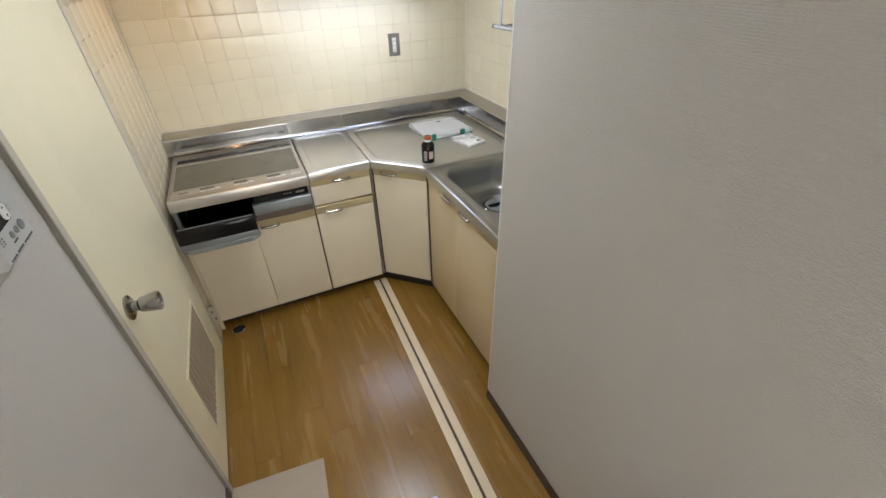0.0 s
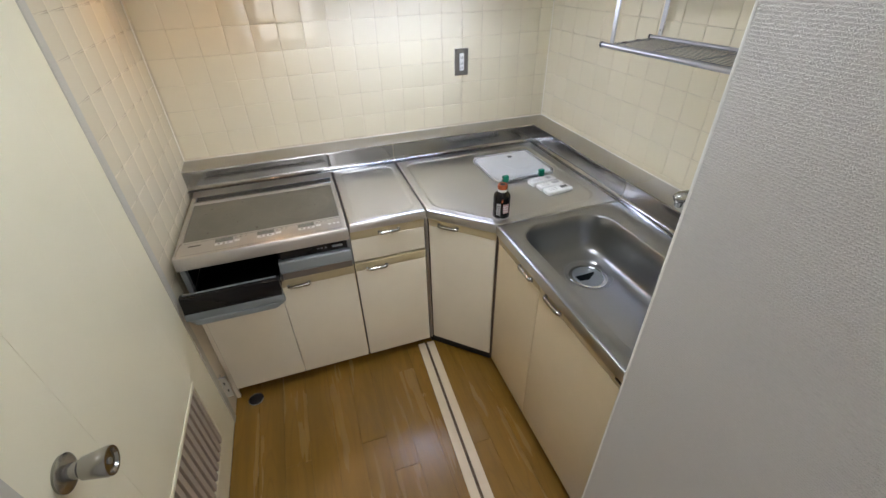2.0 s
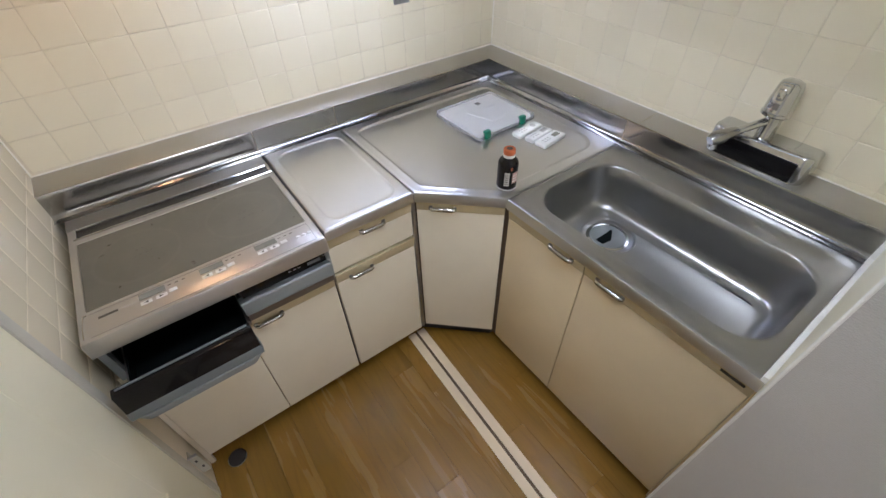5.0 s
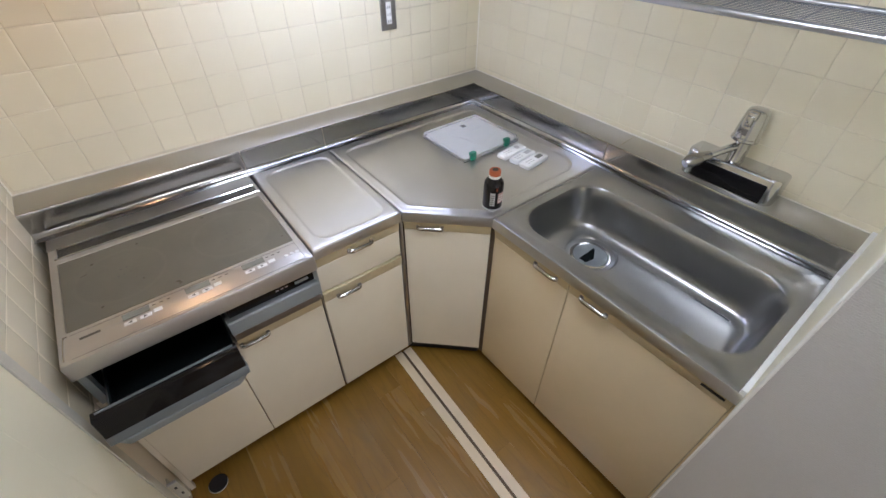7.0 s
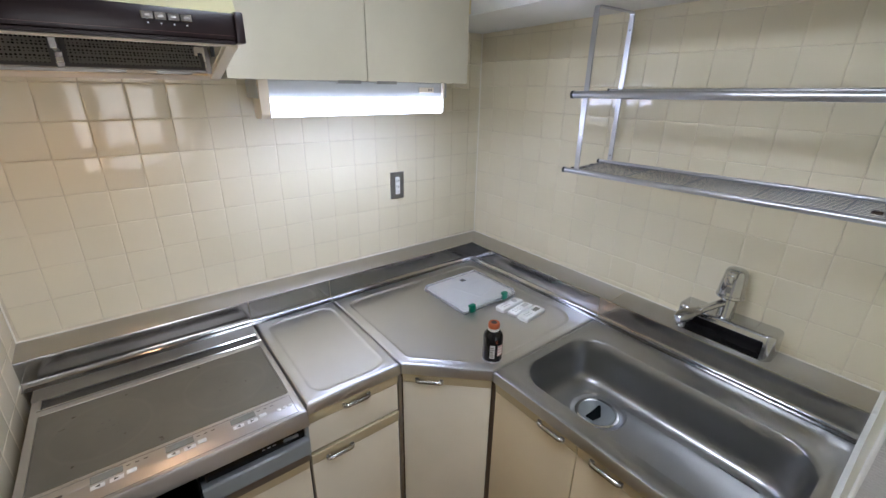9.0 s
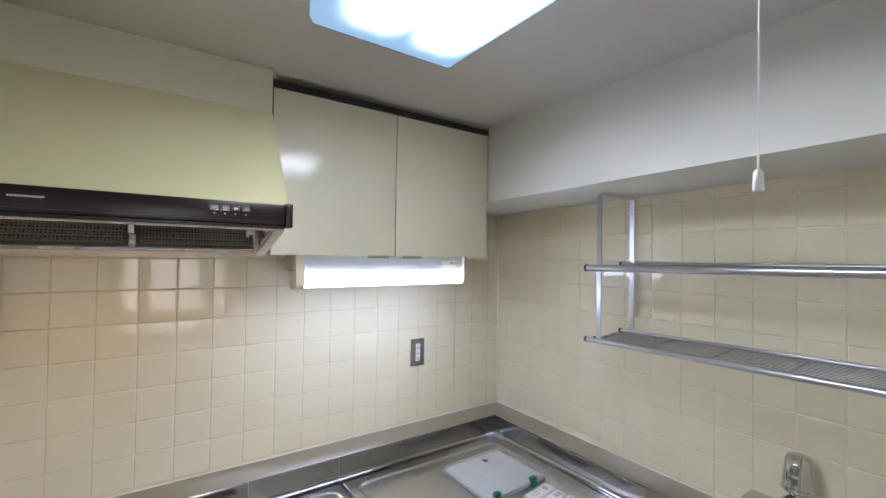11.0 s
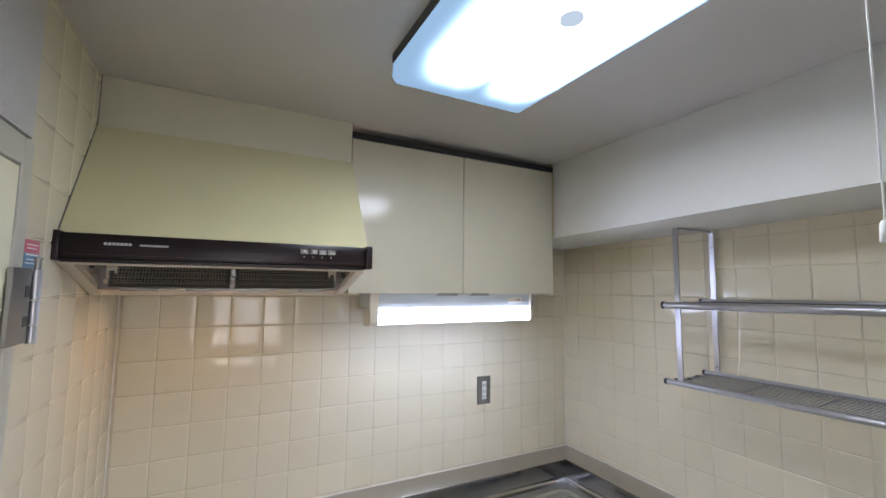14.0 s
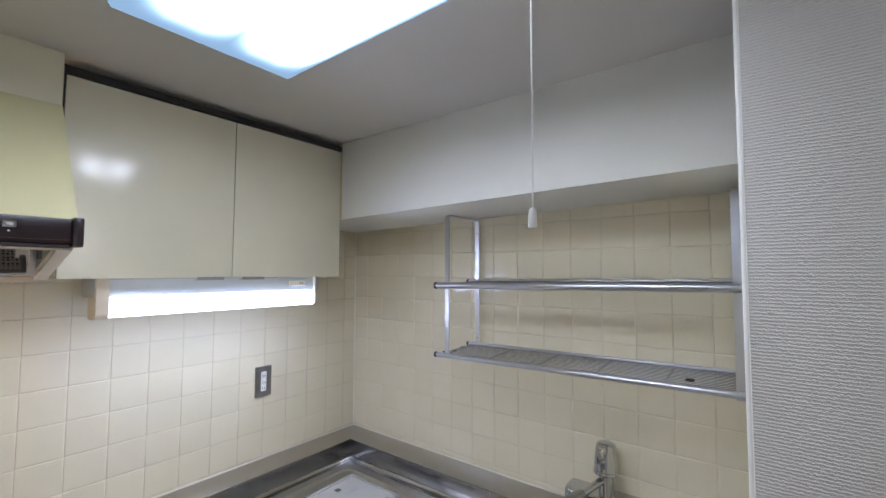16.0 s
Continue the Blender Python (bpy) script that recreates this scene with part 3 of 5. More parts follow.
OUT_B = [(0.936, -0.660), (1.148, -0.862), (1.712, -0.862), (1.712, -0.118), (0.936, -0.118)]
top, loops = pressed_top("corner_worktop", OUT_B, "stainless steel corner worktop with cut-off front corner and sunk tray", (1.35, -0.45, ZW - 0.038))
B_IN = [(0.966, -0.640), (1.158, -0.826), (1.652, -0.826), (1.652, -0.172), (0.966, -0.172)]
radii = [0.035, 0.05, 0.09, 0.05, 0.05]
loops += [ring(B_IN, radii, ZW), ring(inset(B_IN, 0.003), [r - 0.002 for r in radii], ZW + 0.0009), ring(inset(B_IN, 0.007), [r - 0.005 for r in radii], ZW),
          ring(inset(B_IN, 0.012), [r - 0.007 for r in radii], ZW - 0.0033), ring(inset(B_IN, 0.016), [r - 0.009 for r in radii], ZW - 0.004),
          ring(inset(B_IN, 0.030), [r - 0.015 for r in radii], ZW - 0.004)]
part("front_edge", skin(loops[:3], False, False), M_steel, top)
part("sheet", skin(loops[2:], False, True), M_steel, top)

OUT_C = [(1.148, -1.638), (1.712, -1.638), (1.712, -0.864), (1.148, -0.864)]
sink, loops = pressed_top("sink", OUT_C, "stainless steel sink top with one deep bowl under the tap", (1.42, -1.25, 0.60))
E0 = [(1.180, -1.624), (1.662, -1.624), (1.662, -0.876), (1.180, -0.876)]
R0 = [(1.214, -1.598), (1.590, -1.598), (1.590, -0.898), (1.214, -0.898)]
loops += [ring(E0, 0.075, ZW), ring(inset(E0, 0.006), 0.072, ZW - 0.004), ring(inset(R0, -0.008), 0.105, ZW - 0.006), ring(R0, 0.10, ZW - 0.008),
          ring(inset(R0, 0.004), 0.098, ZW - 0.013), ring(inset(R0, 0.010), 0.094, ZW - 0.060), ring(inset(R0, 0.018), 0.088, ZW - 0.120),
          ring(inset(R0, 0.026), 0.082, ZW - 0.148), ring(inset(R0, 0.040), 0.070, ZW - 0.161), ring(inset(R0, 0.060), 0.055, ZW - 0.166)]
DX, DY = 1.448, -1.066
for r, z in ((0.092, 0.169), (0.086, 0.175), (0.074, 0.177), (0.066, 0.183)):
    count = len(loops[0])
    loops.append([(DX + r * math.cos(-2.36 + 2 * math.pi * (i + 0.5) / count), DY + r * math.sin(-2.36 + 2 * math.pi * (i + 0.5) / count), ZW - z) for i in range(count)])
part("front_edge", skin(loops[:3], False, False), M_steel, sink)
part("basin", skin(loops[2:], False, True), M_bowl, sink, "satin steel basin, dark reflections put into its colour")
part("drain_ring", lathe(((0.058, 0), (0.070, 0), (0.071, 0.003), (0.067, 0.005), (0.060, 0.004)), (DX, DY, ZW - 0.182), 32), M_chrome, sink)
part("strainer_cover", lathe(((0.0001, 0), (0.0585, 0), (0.0585, 0.0025), (0.055, 0.0035), (0.0001, 0.0035)), (DX, DY, ZW - 0.180), 32), M_greyblue, sink, "grey plastic drain cover")
part("drain_slot", prism([(DX + x, DY + y) for x, y in rounded([(-0.046, -0.016), (-0.010, -0.022), (0.034, 0.006), (0.036, 0.014), (0.0, 0.012), (-0.048, 0.012)], 0.003, 3)], "z", ZW - 0.1763, ZW - 0.1757), M_pitch, sink, "dark drain opening")

# ---- back guard: folded steel splash with a flat ledge ----
guard = thing("back_guard", (0.9, -0.06, ZW - 0.04), "stainless steel splash ledge along both tiled walls", "splashback")
YS = -0.105                       # face of the splash
XS = XR - 0.108


def guard_profile(s):
    """Points across the guard: distance from the wall, height."""
    return ((0.0, 0.8965), (0.006, 0.8965), (0.103, 0.8865), (0.1065, 0.884), (0.108, 0.880), (0.1082, 0.876), (0.1098, 0.820), (0.110, 0.816), (0.1125, 0.808), (0.118, 0.8030), (0.127, 0.8012), (0.140, 0.8010))


def guard_run(x0, x1, lo, hi):
    rows = []
    for d, z in guard_profile(0)[lo:hi]:
        rows.append([(x0, -d, z), (x1 if x1 is not None else XR - d, -d, z)])
    return skin(rows, False, False, False)


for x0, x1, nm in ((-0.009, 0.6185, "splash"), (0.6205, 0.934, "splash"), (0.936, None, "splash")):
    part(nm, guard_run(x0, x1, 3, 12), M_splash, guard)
part("ledge", guard_run(-0.009, None, 0, 4), M_ledge, guard, "matt steel ledge")


def guard_side(y0, y1, lo, hi):
    rows = []
    for d, z in guard_profile(0)[lo:hi]:
        rows.append([(XR - d, y0 if y0 is not None else -d, z), (XR - d, y1, z)])
    return skin(rows, False, False, False)


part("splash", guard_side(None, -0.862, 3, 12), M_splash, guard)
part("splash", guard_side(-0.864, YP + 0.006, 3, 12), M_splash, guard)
part("ledge", guard_side(None, -0.905, 0, 4), M_ledge, guard, "matt steel ledge")
part("ledge", guard_side(-0.9065, YP + 0.006, 0, 4), M_ledge, guard, "matt steel ledge")
side = thing("end_splash", (1.45, YP + 0.01, ZW - 0.02), "white plastic edge strip at the end of the sink top", "edge strip")
part("strip", prism(((1.150, 0.765), (1.150, 0.812), (1.690, 0.822), (1.712, 0.893), (1.818, 0.905), (XR - 0.002, 0.905), (XR - 0.002, 0.765)), "y", YP + 0.0045, YP + 0.016, 0.001), M_white, side)


# ---- base cabinets ----
def pull(parent, m, width=0.080):
    """A chrome bow pull, made about the origin and facing -y."""
    w = width / 2
    bow = [(-w, 0.0, 0), (-w, -0.007, 0), (-w + 0.003, -0.0115, 0), (-w + 0.009, -0.0135, 0), (w - 0.009, -0.0135, 0), (w - 0.003, -0.0115, 0), (w, -0.007, 0), (w, 0.0, 0)]
    handle = part("handle", turned(pipe(bow, [0.0064, 0.0066, 0.0070, 0.0070, 0.0070, 0.0070, 0.0066, 0.0064], 12, 1.0), m @ Matrix.Diagonal((1, 0.85, 1, 1))), M_handle, parent, "chrome bar handle")
    for x in (-w, w):
        part("foot", turned(box((x - 0.006, -0.008, -0.0078), (x + 0.006, 0.001, 0.0078), 0.0012), m), M_dkmetal, handle)


def door_front(parent, x0, x1, z0, z1, m, handle=None, name="door", material=None):
    """A melamine front with a raised grip band along its top, drawn in the plane y = 0 and facing -y, put in place by m."""
    material = material or M_cream
    d = part(name, turned(box((x0, -0.0005, z0), (x1, 0.018, z1 - 0.044), 0.001, 2), m), material, parent)
    part("grip_band", turned(prism(((-0.0005, z1 - 0.0435), (-0.0075, z1 - 0.003), (-0.0060, z1), (0.018, z1), (0.018, z1 - 0.0435)), "x", x0, x1, 0.0008), m), M_band, d, "yellowed sloping grip band")
    if handle:
        pull(d, m @ Matrix.Translation((handle[0], -0.0030, handle[1])) @ pose(0, 0, 0, 8))
    return d


FB = Matrix.Translation((0, -0.647, 0))
c = thing("hob_cabinet", (0.315, -0.35, 0), "cream base cabinet with two doors under the hob", "base cabinet", "kitchen base cabinets")
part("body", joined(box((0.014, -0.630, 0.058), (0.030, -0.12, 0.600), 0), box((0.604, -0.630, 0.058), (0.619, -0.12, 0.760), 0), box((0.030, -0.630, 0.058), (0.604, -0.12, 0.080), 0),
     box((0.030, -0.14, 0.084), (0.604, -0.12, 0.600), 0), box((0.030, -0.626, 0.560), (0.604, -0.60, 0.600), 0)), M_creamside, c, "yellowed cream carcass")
part("side_strip", box((0.003, -0.646, 0.0), (0.0185, -0.631, 0.612), 0.0005), M_ivory, c, "ivory side strip")
part("plinth", box((0.0185, -0.590, 0.0), (0.619, -0.575, 0.058), 0), M_black, c, "black plinth")
door_front(c, 0.020, 0.3165, 0.060, 0.598, FB)
door_front(c, 0.3195, 0.615, 0.060, 0.602, FB, (0.392, 0.565))
c = thing("drawer_cabinet", (0.778, -0.35, 0), "narrow cream base cabinet with a drawer over a door", "base cabinet", "kitchen base cabinets")
part("body", box((0.622, -0.630, 0.058), (0.929, -0.12, 0.757), 0), M_brown, c)
part("plinth", box((0.622, -0.590, 0.0), (0.929, -0.575, 0.058), 0), M_black, c, "black plinth")
door_front(c, 0.6235, 0.9265, 0.613, 0.762, FB, (0.778, 0.735), "drawer")
door_front(c, 0.6235, 0.9265, 0.060, 0.606, FB, (0.712, 0.570))

P0, P1 = Vector((0.943, -0.645)), Vector((1.159, -0.850))
yaw = math.degrees(math.atan2(P1.y - P0.y, P1.x - P0.x))
FC = Matrix.Translation((P0.x, P0.y, 0)) @ pose(0, 0, 0, 0, 0, yaw)
L = (P1 - P0).length
c = thing("corner_cabinet", (1.35, -0.45, 0), "cream corner base cabinet with one slanted door", "base cabinet", "kitchen base cabinets")
part("body", prism(((0.931, -0.634), (0.946, -0.634), (1.166, -0.842), (1.70, -0.842), (1.70, -0.12), (0.931, -0.12)), "z", 0.070, 0.757), M_brown, c)
part("plinth", prism(((0.944, -0.610), (0.952, -0.610), (1.176, -0.822), (1.70, -0.822), (1.70, -0.12), (0.944, -0.12)), "z", 0, 0.070), M_black, c, "black plinth")
part("corner_strip", box((0.9295, -0.653, 0.070), (0.9405, -0.640, 0.762), 0.001), M_alu, c, "aluminium corner strip")
door_front(c, 0.006, L + 0.0005, 0.073, 0.762, FC, (0.095, 0.735))
part("corner_strip", prism(((1.1600, -0.8525), (1.1645, -0.8655), (1.1720, -0.8655), (1.1720, -0.8500)), "z", 0.060, 0.760, 0), M_bronze, c, "dark bronze corner strip")
c = thing("sink_cabinet", (1.45, -1.24, 0), "cream base cabinet with two doors under the sink", "base cabinet", "kitchen base cabinets")
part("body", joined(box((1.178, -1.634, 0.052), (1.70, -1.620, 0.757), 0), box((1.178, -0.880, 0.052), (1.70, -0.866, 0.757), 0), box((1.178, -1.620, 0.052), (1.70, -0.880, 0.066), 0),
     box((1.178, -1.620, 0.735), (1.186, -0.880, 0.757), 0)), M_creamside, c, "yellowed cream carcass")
part("plinth", box((1.215, -1.612, 0.0), (1.230, -0.866, 0.052), 0), M_black, c, "dark plinth")
FD = Matrix.Translation((1.1640, 0, 0)) @ pose(0, 0, 0, 0, 0, -90)
door_front(c, 0.868, 1.1755, 0.056, 0.760, FD, (1.092, 0.737), "door", M_sinkdoor)
d = door_front(c, 1.1785, 1.6340, 0.056, 0.760, FD, (1.265, 0.737), "door", M_sinkdoor)
part("slot", turned(box((1.564, -0.0078, 0.740), (1.618, 0.004, 0.747), 0), FD), M_black, d, "black slot")
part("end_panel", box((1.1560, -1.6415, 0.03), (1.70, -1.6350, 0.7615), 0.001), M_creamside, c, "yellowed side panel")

# ---- induction hob with an open grill drawer ----
hob = thing("induction_hob", (0.32, -0.42, 0.62), "induction hob with grey glass top and open black grill drawer", "hob")
HX0, HX1, HYF, HT = 0.018, 0.619, -0.690, 0.806
frame_out = [(HX0, HYF), (HX1, HYF), (HX1, -0.150), (HX0, -0.150)]
g_out = [(0.040, -0.588), (0.600, -0.588), (0.600, -0.290), (0.040, -0.290)]
hl = [ring(frame_out, 0.004, HT - 0.053), ring(frame_out, 0.006, HT - 0.012), ring(inset(frame_out, 0.003), 0.008, HT - 0.003), ring(inset(frame_out, 0.009), 0.010, HT),
      ring(g_out, 0.006, HT), ring(inset(g_out, 0.001), 0.006, HT - 0.003)]
part("frame", skin(hl, False, True), M_hobtop, hob, "warm grey metal frame")
part("glass_top", box((0.0418, -0.5862, HT - 0.0028), (0.5982, -0.2918, HT - 0.0006), 0.0004), M_glass, hob, "speckled grey glass top with two faint rings")
part("rear_vent", box((0.040, -0.266, HT - 0.001), (0.606, -0.224, HT + 0.0012), 0), M_vent, hob, "dark glossy rear vent slot")
part("vent_rim", joined(box((0.036, -0.271, HT), (0.610, -0.266, HT + 0.004), 0.001), box((0.036, -0.224, HT), (0.610, -0.219, HT + 0.004), 0.001)), M_chrome, hob, "bright vent rim")
for x in (0.036, 0.604):
    part("vent_stop", box((x, -0.268, HT), (x + 0.008, -0.222, HT + 0.006), 0.002, 2), M_hobtop, hob)
part("rear_rail", box((0.020, -0.216, HT), (0.612, -0.152, HT + 0.002), 0.001), M_ledge, hob, "steel rear strip")
for x, y in ((0.185, -0.435), (0.463, -0.450)):
    for dx, dy, w in ((-0.012, 0.016, 0.005), (0.002, 0.018, 0.006), (-0.020, -0.012, 0.004), (-0.006, -0.010, 0.004), (0.010, -0.008, 0.005), (0.022, -0.006, 0.003)):
        part("print_mark", box((x + dx, y + dy, HT - 0.0006), (x + dx + w, y + dy + 0.003, HT - 0.0003), 0), M_ink, hob)
for i, (x, y) in enumerate(((0.182, -0.616), (0.325, -0.616), (0.470, -0.616))):
    dsp = part("display", box((x - 0.030, y - 0.011, HT + 0.0002), (x + 0.030, y + 0.011, HT + 0.0012), 0.0004), M_lcd, hob, "grey display")
    for k, s in enumerate((-1, 1)):
        bx = x - 0.016 + 0.034 * k
        key = part("key", box((bx - 0.013, y - 0.031, HT), (bx + 0.013, y - 0.018, HT + 0.0016), 0.0008), M_white, hob, "pale key with an arrow")
        part("arrow", prism(((bx - s * 0.0045, y - 0.0285), (bx - s * 0.0045, y - 0.0205), (bx + s * 0.0045, y - 0.0245)), "z", HT + 0.0017, HT + 0.0021), M_ink, key)
    part("key", box((x + 0.036, y - 0.026, HT), (x + 0.055, y - 0.013, HT + 0.0016), 0.0008), M_white, hob, "pale key")
    for q in range(3):
        part("print_mark", box((x + 0.036 + q * 0.017, y + 0.002, HT), (x + 0.044 + q * 0.017, y + 0.005, HT + 0.0003), 0), M_ink, hob)
part("maker_plate", box((0.064, -0.628, HT), (0.106, -0.620, HT + 0.0003), 0), M_ink, hob)
part("panel_trim", joined(*[box(a, b, 0) for a, b in (((0.046, -0.6005, HT), (0.597, -0.5993, HT + 0.0008)), ((0.046, -0.680, HT), (0.597, -0.6788, HT + 0.0008)), ((0.596, -0.679, HT), (0.5972, -0.600, HT + 0.0008)))]), M_dkmetal, hob)
part("print_mark", box((0.116, -0.626, HT), (0.150, -0.623, HT + 0.0003), 0), M_silverink, hob)
part("edge_trim", joined(pipe([(0.034, -0.600, HT + 0.001), (0.031, -0.640, HT + 0.001), (0.031, -0.676, HT + 0.001)], 0.0016, 8), pipe([(0.034, -0.600, HT + 0.001), (0.042, -0.600, HT + 0.001)], 0.0016, 8)), M_chrome, hob)
for x in (0.556, 0.573, 0.588):
    part("round_key", lathe(((0.0001, 0), (0.006, 0), (0.005, 0.0014), (0.0001, 0.0014)), (x, -0.640, HT), 16), M_white, hob)
part("casing", joined(box((0.018, -0.664, 0.616), (0.036, -0.16, HT - 0.053), 0.001), box((0.612, -0.664, 0.616), (0.619, -0.16, HT - 0.053), 0.001),
     box((0.036, -0.20, 0.616), (0.612, -0.17, HT - 0.053), 0), box((0.036, -0.655, 0.610), (0.612, -0.17, 0.616), 0)), M_greyblue, hob, "blue-grey metal casing")
part("lining", joined(box((0.0365, -0.640, 0.6165), (0.0385, -0.202, 0.7535), 0), box((0.0365, -0.206, 0.6165), (0.3465, -0.202, 0.7535), 0), box((0.0385, -0.650, 0.6165), (0.3465, -0.206, 0.6185), 0),
     box((0.344, -0.640, 0.6185), (0.3465, -0.206, 0.7535), 0), box((0.0385, -0.662, 0.7505), (0.3440, -0.206, 0.7535), 0)), M_pitch, hob, "black oven lining")
ctrl = part("control_front", box((0.357, -0.672, 0.7065), (0.606, -0.655, 0.7535), 0.001), M_glossblack, hob, "glossy black control front")
part("dial", box((0.548, -0.677, 0.722), (0.588, -0.672, 0.731), 0.001), M_greyblue, ctrl)
for q in range(3):
    part("print_mark", box((0.492 + q * 0.014, -0.6727, 0.725), (0.500 + q * 0.014, -0.6722, 0.728), 0), M_silverink, ctrl)
part("lower_lip", prism(((-0.690, 0.655), (-0.696, 0.662), (-0.692, 0.702), (-0.688, 0.706), (-0.660, 0.706), (-0.660, 0.652)), "x", 0.345, 0.612, 0.001), M_greyblue, hob, "blue-grey lower lip")
part("kick_strip", box((0.347, -0.676, 0.616), (0.612, -0.655, 0.6515), 0.001), M_kick, hob, "brownish grey lower strip")
part("runner_tip", box((0.336, -0.700, 0.628), (0.347, -0.655, 0.640), 0.001), M_kick, hob)
part("end_cheek", box((0.6065, -0.674, 0.662), (0.6185, -0.655, 0.7535), 0.001), M_greyblue, hob)
drawer = part("grill_drawer", joined(box((0.045, -0.752, 0.618), (0.050, -0.40, 0.654), 0), box((0.332, -0.752, 0.618), (0.337, -0.40, 0.654), 0), box((0.045, -0.752, 0.616), (0.337, -0.40, 0.619), 0)), M_pitch, hob, "black grill drawer pulled out")
part("drawer_front", prism(((-0.790, 0.636), (-0.779, 0.700), (-0.752, 0.700), (-0.752, 0.611)), "x", 0.020, 0.343, 0.0015), M_glossblack, drawer, "glossy black drawer front")
grip = [(0.018, -0.770), (0.050, -0.800), (0.312, -0.800), (0.345, -0.770), (0.345, -0.752), (0.018, -0.752)]
part("grip", prism(rounded(grip, [0.015, 0.02, 0.02, 0.015, 0.002, 0.002], 5), "z", 0.590, 0.612, 0.002), M_greyblue, drawer, "blue-grey drawer grip")
part("grip_face", prism(((-0.796, 0.6125), (-0.791, 0.638), (-0.7535, 0.638), (-0.7535, 0.6125)), "x", 0.019, 0.344, 0.001), M_greydark, drawer, "darker blue-grey grip face")
part("front_ridge", pipe([(0.030, -0.760, 0.7015), (0.335, -0.760, 0.7015)], 0.003, 8), M_greydark, drawer)
for x0, x1 in ((0.0395, 0.0445), (0.3375, 0.3425)):
    part("runner", box((x0, -0.700, 0.638), (x1, -0.40, 0.650), 0), M_dkmetal, drawer)


# ---- upper cabinet ----
uc = thing("wall_cabinet", (1.035, -0.16, 1.645), "pale cream wall cabinet with two doors and a black top trim", "wall cabinet")
part("body", box((0.624, -0.306, 1.648), (1.4505, 0.008, ZC - 0.02), 0.001), M_upper, uc)
part("top_trim", box((0.621, -0.330, 2.143), (1.4535, -0.300, 2.163), 0.001), M_black, uc, "black trim strip")
part("gap_strip", box((0.6195, -0.325, 2.02), (0.6232, -0.30, 2.166), 0), M_black, uc, "black side gap strip")
for x0, x1 in ((0.6245, 1.0345), (1.0375, 1.4515)):
    part("door", box((x0, -0.3245, 1.646), (x1, -0.3075, 2.1415), 0.0015, 2), M_upper, uc)
for x0, x1 in ((0.929, 1.006), (1.062, 1.136)):
    part("handle", joined(box((x0, -0.336, 1.6385), (x1, -0.318, 1.6405), 0.0005), box((x0, -0.338, 1.6385), (x1, -0.335, 1.648), 0.0008)), M_dkmetal, uc, "dark metal finger pull")
part("gap_filler", box((1.4540, -0.318, 1.878), (1.4645, -0.29, ZC - 0.001), 0), M_creamside, uc, "yellowed filler strip")

# ---- tube lamp under the cabinet ----
tl = thing("tube_lamp", (1.05, -0.22, 1.60), "lit white fluorescent tube lamp under the wall cabinet", "lamp")
# Greyed plastic puts the housing's dimness above the tube into its colour.
part("housing", box((0.708, -0.262, 1.594), (1.405, -0.150, 1.646), 0.003), M_panel, tl)
# Added plate, hidden behind the cover, blocks tube light from the wall.
part("light_baffle", box((0.742, -0.188, 1.546), (1.376, -0.180, 1.593), 0.001), M_panel, tl)
cover_prof = rounded([(-0.270, 1.592), (-0.270, 1.552), (-0.262, 1.541), (-0.206, 1.537), (-0.196, 1.592)], [0.003, 0.010, 0.010, 0.015, 0.003], 4)
part("tube_cover", prism(cover_prof, "x", 0.742, 1.376, 0), M_tube, tl, "glowing tube cover", 50)
for x0, x1 in ((0.712, 0.7405), (1.3775, 1.384)):
    part("end_cap", prism(rounded([(-0.274, 1.646), (-0.276, 1.549), (-0.264, 1.537), (-0.202, 1.533), (-0.192, 1.646)], [0.003, 0.012, 0.012, 0.015, 0.003], 4), "x", x0, x1, 0.001), M_ivory, tl, "ivory end cap")
sw = part("switch", box((1.275, -0.266, 1.612), (1.340, -0.260, 1.630), 0.001), M_ivory, tl)
for x in (1.315, 1.325):
    part("switch_dot", box((x, -0.2675, 1.619), (x + 0.005, -0.2655, 1.625), 0), M_ink, sw)

# ---- range hood ----
hd = thing("range_hood", (0.31, -0.28, 1.64), "yellow-green enamelled range hood with a dark brown front strip", "range hood")
X0, X1 = -0.008, 0.618
part("canopy", joined(prism(((-0.362, 2.050), (-0.552, 1.768), (-0.546, 1.764), (-0.352, 2.050)), "x", X0 + 0.004, X1 - 0.003),
     prism(((-0.362, 2.050), (-0.552, 1.768), (-0.30, 1.646), (0.008, 1.646), (0.008, 2.050)), "x", X0 + 0.001, X0 + 0.004),
     prism(((-0.362, 2.050), (-0.552, 1.768), (-0.30, 1.646), (0.008, 1.646), (0.008, 2.050)), "x", X1 - 0.003, X1)), M_hood, hd, "yellow-green sloping canopy")
part("top_filler", box((X0, -0.356, 2.050), (X1, -0.34, ZC - 0.001), 0.0005), M_filler, hd, "pale filler panel")
part("wall_gap", prism(((-0.366, 2.050), (-0.560, 1.768), (-0.552, 1.768), (-0.358, 2.052), (-0.350, ZC - 0.001), (-0.358, ZC - 0.001)), "x", X0 - 0.002, X0 + 0.004), M_black, hd, "dark joint at the wall")
strip = part("front_strip", box((X0 + 0.012, -0.570, 1.718), (X1 - 0.010, -0.548, 1.768), 0.004, 2), M_hoodtrim, hd, "glossy dark brown front strip")
for xa, xb in ((X0 - 0.002, X0 + 0.014), (X1 - 0.012, X1 + 0.006)):
    part("end_cap", box((xa, -0.578, 1.712), (xb, -0.540, 1.771), 0.004, 2), M_hoodtrim, strip, "black end cap")
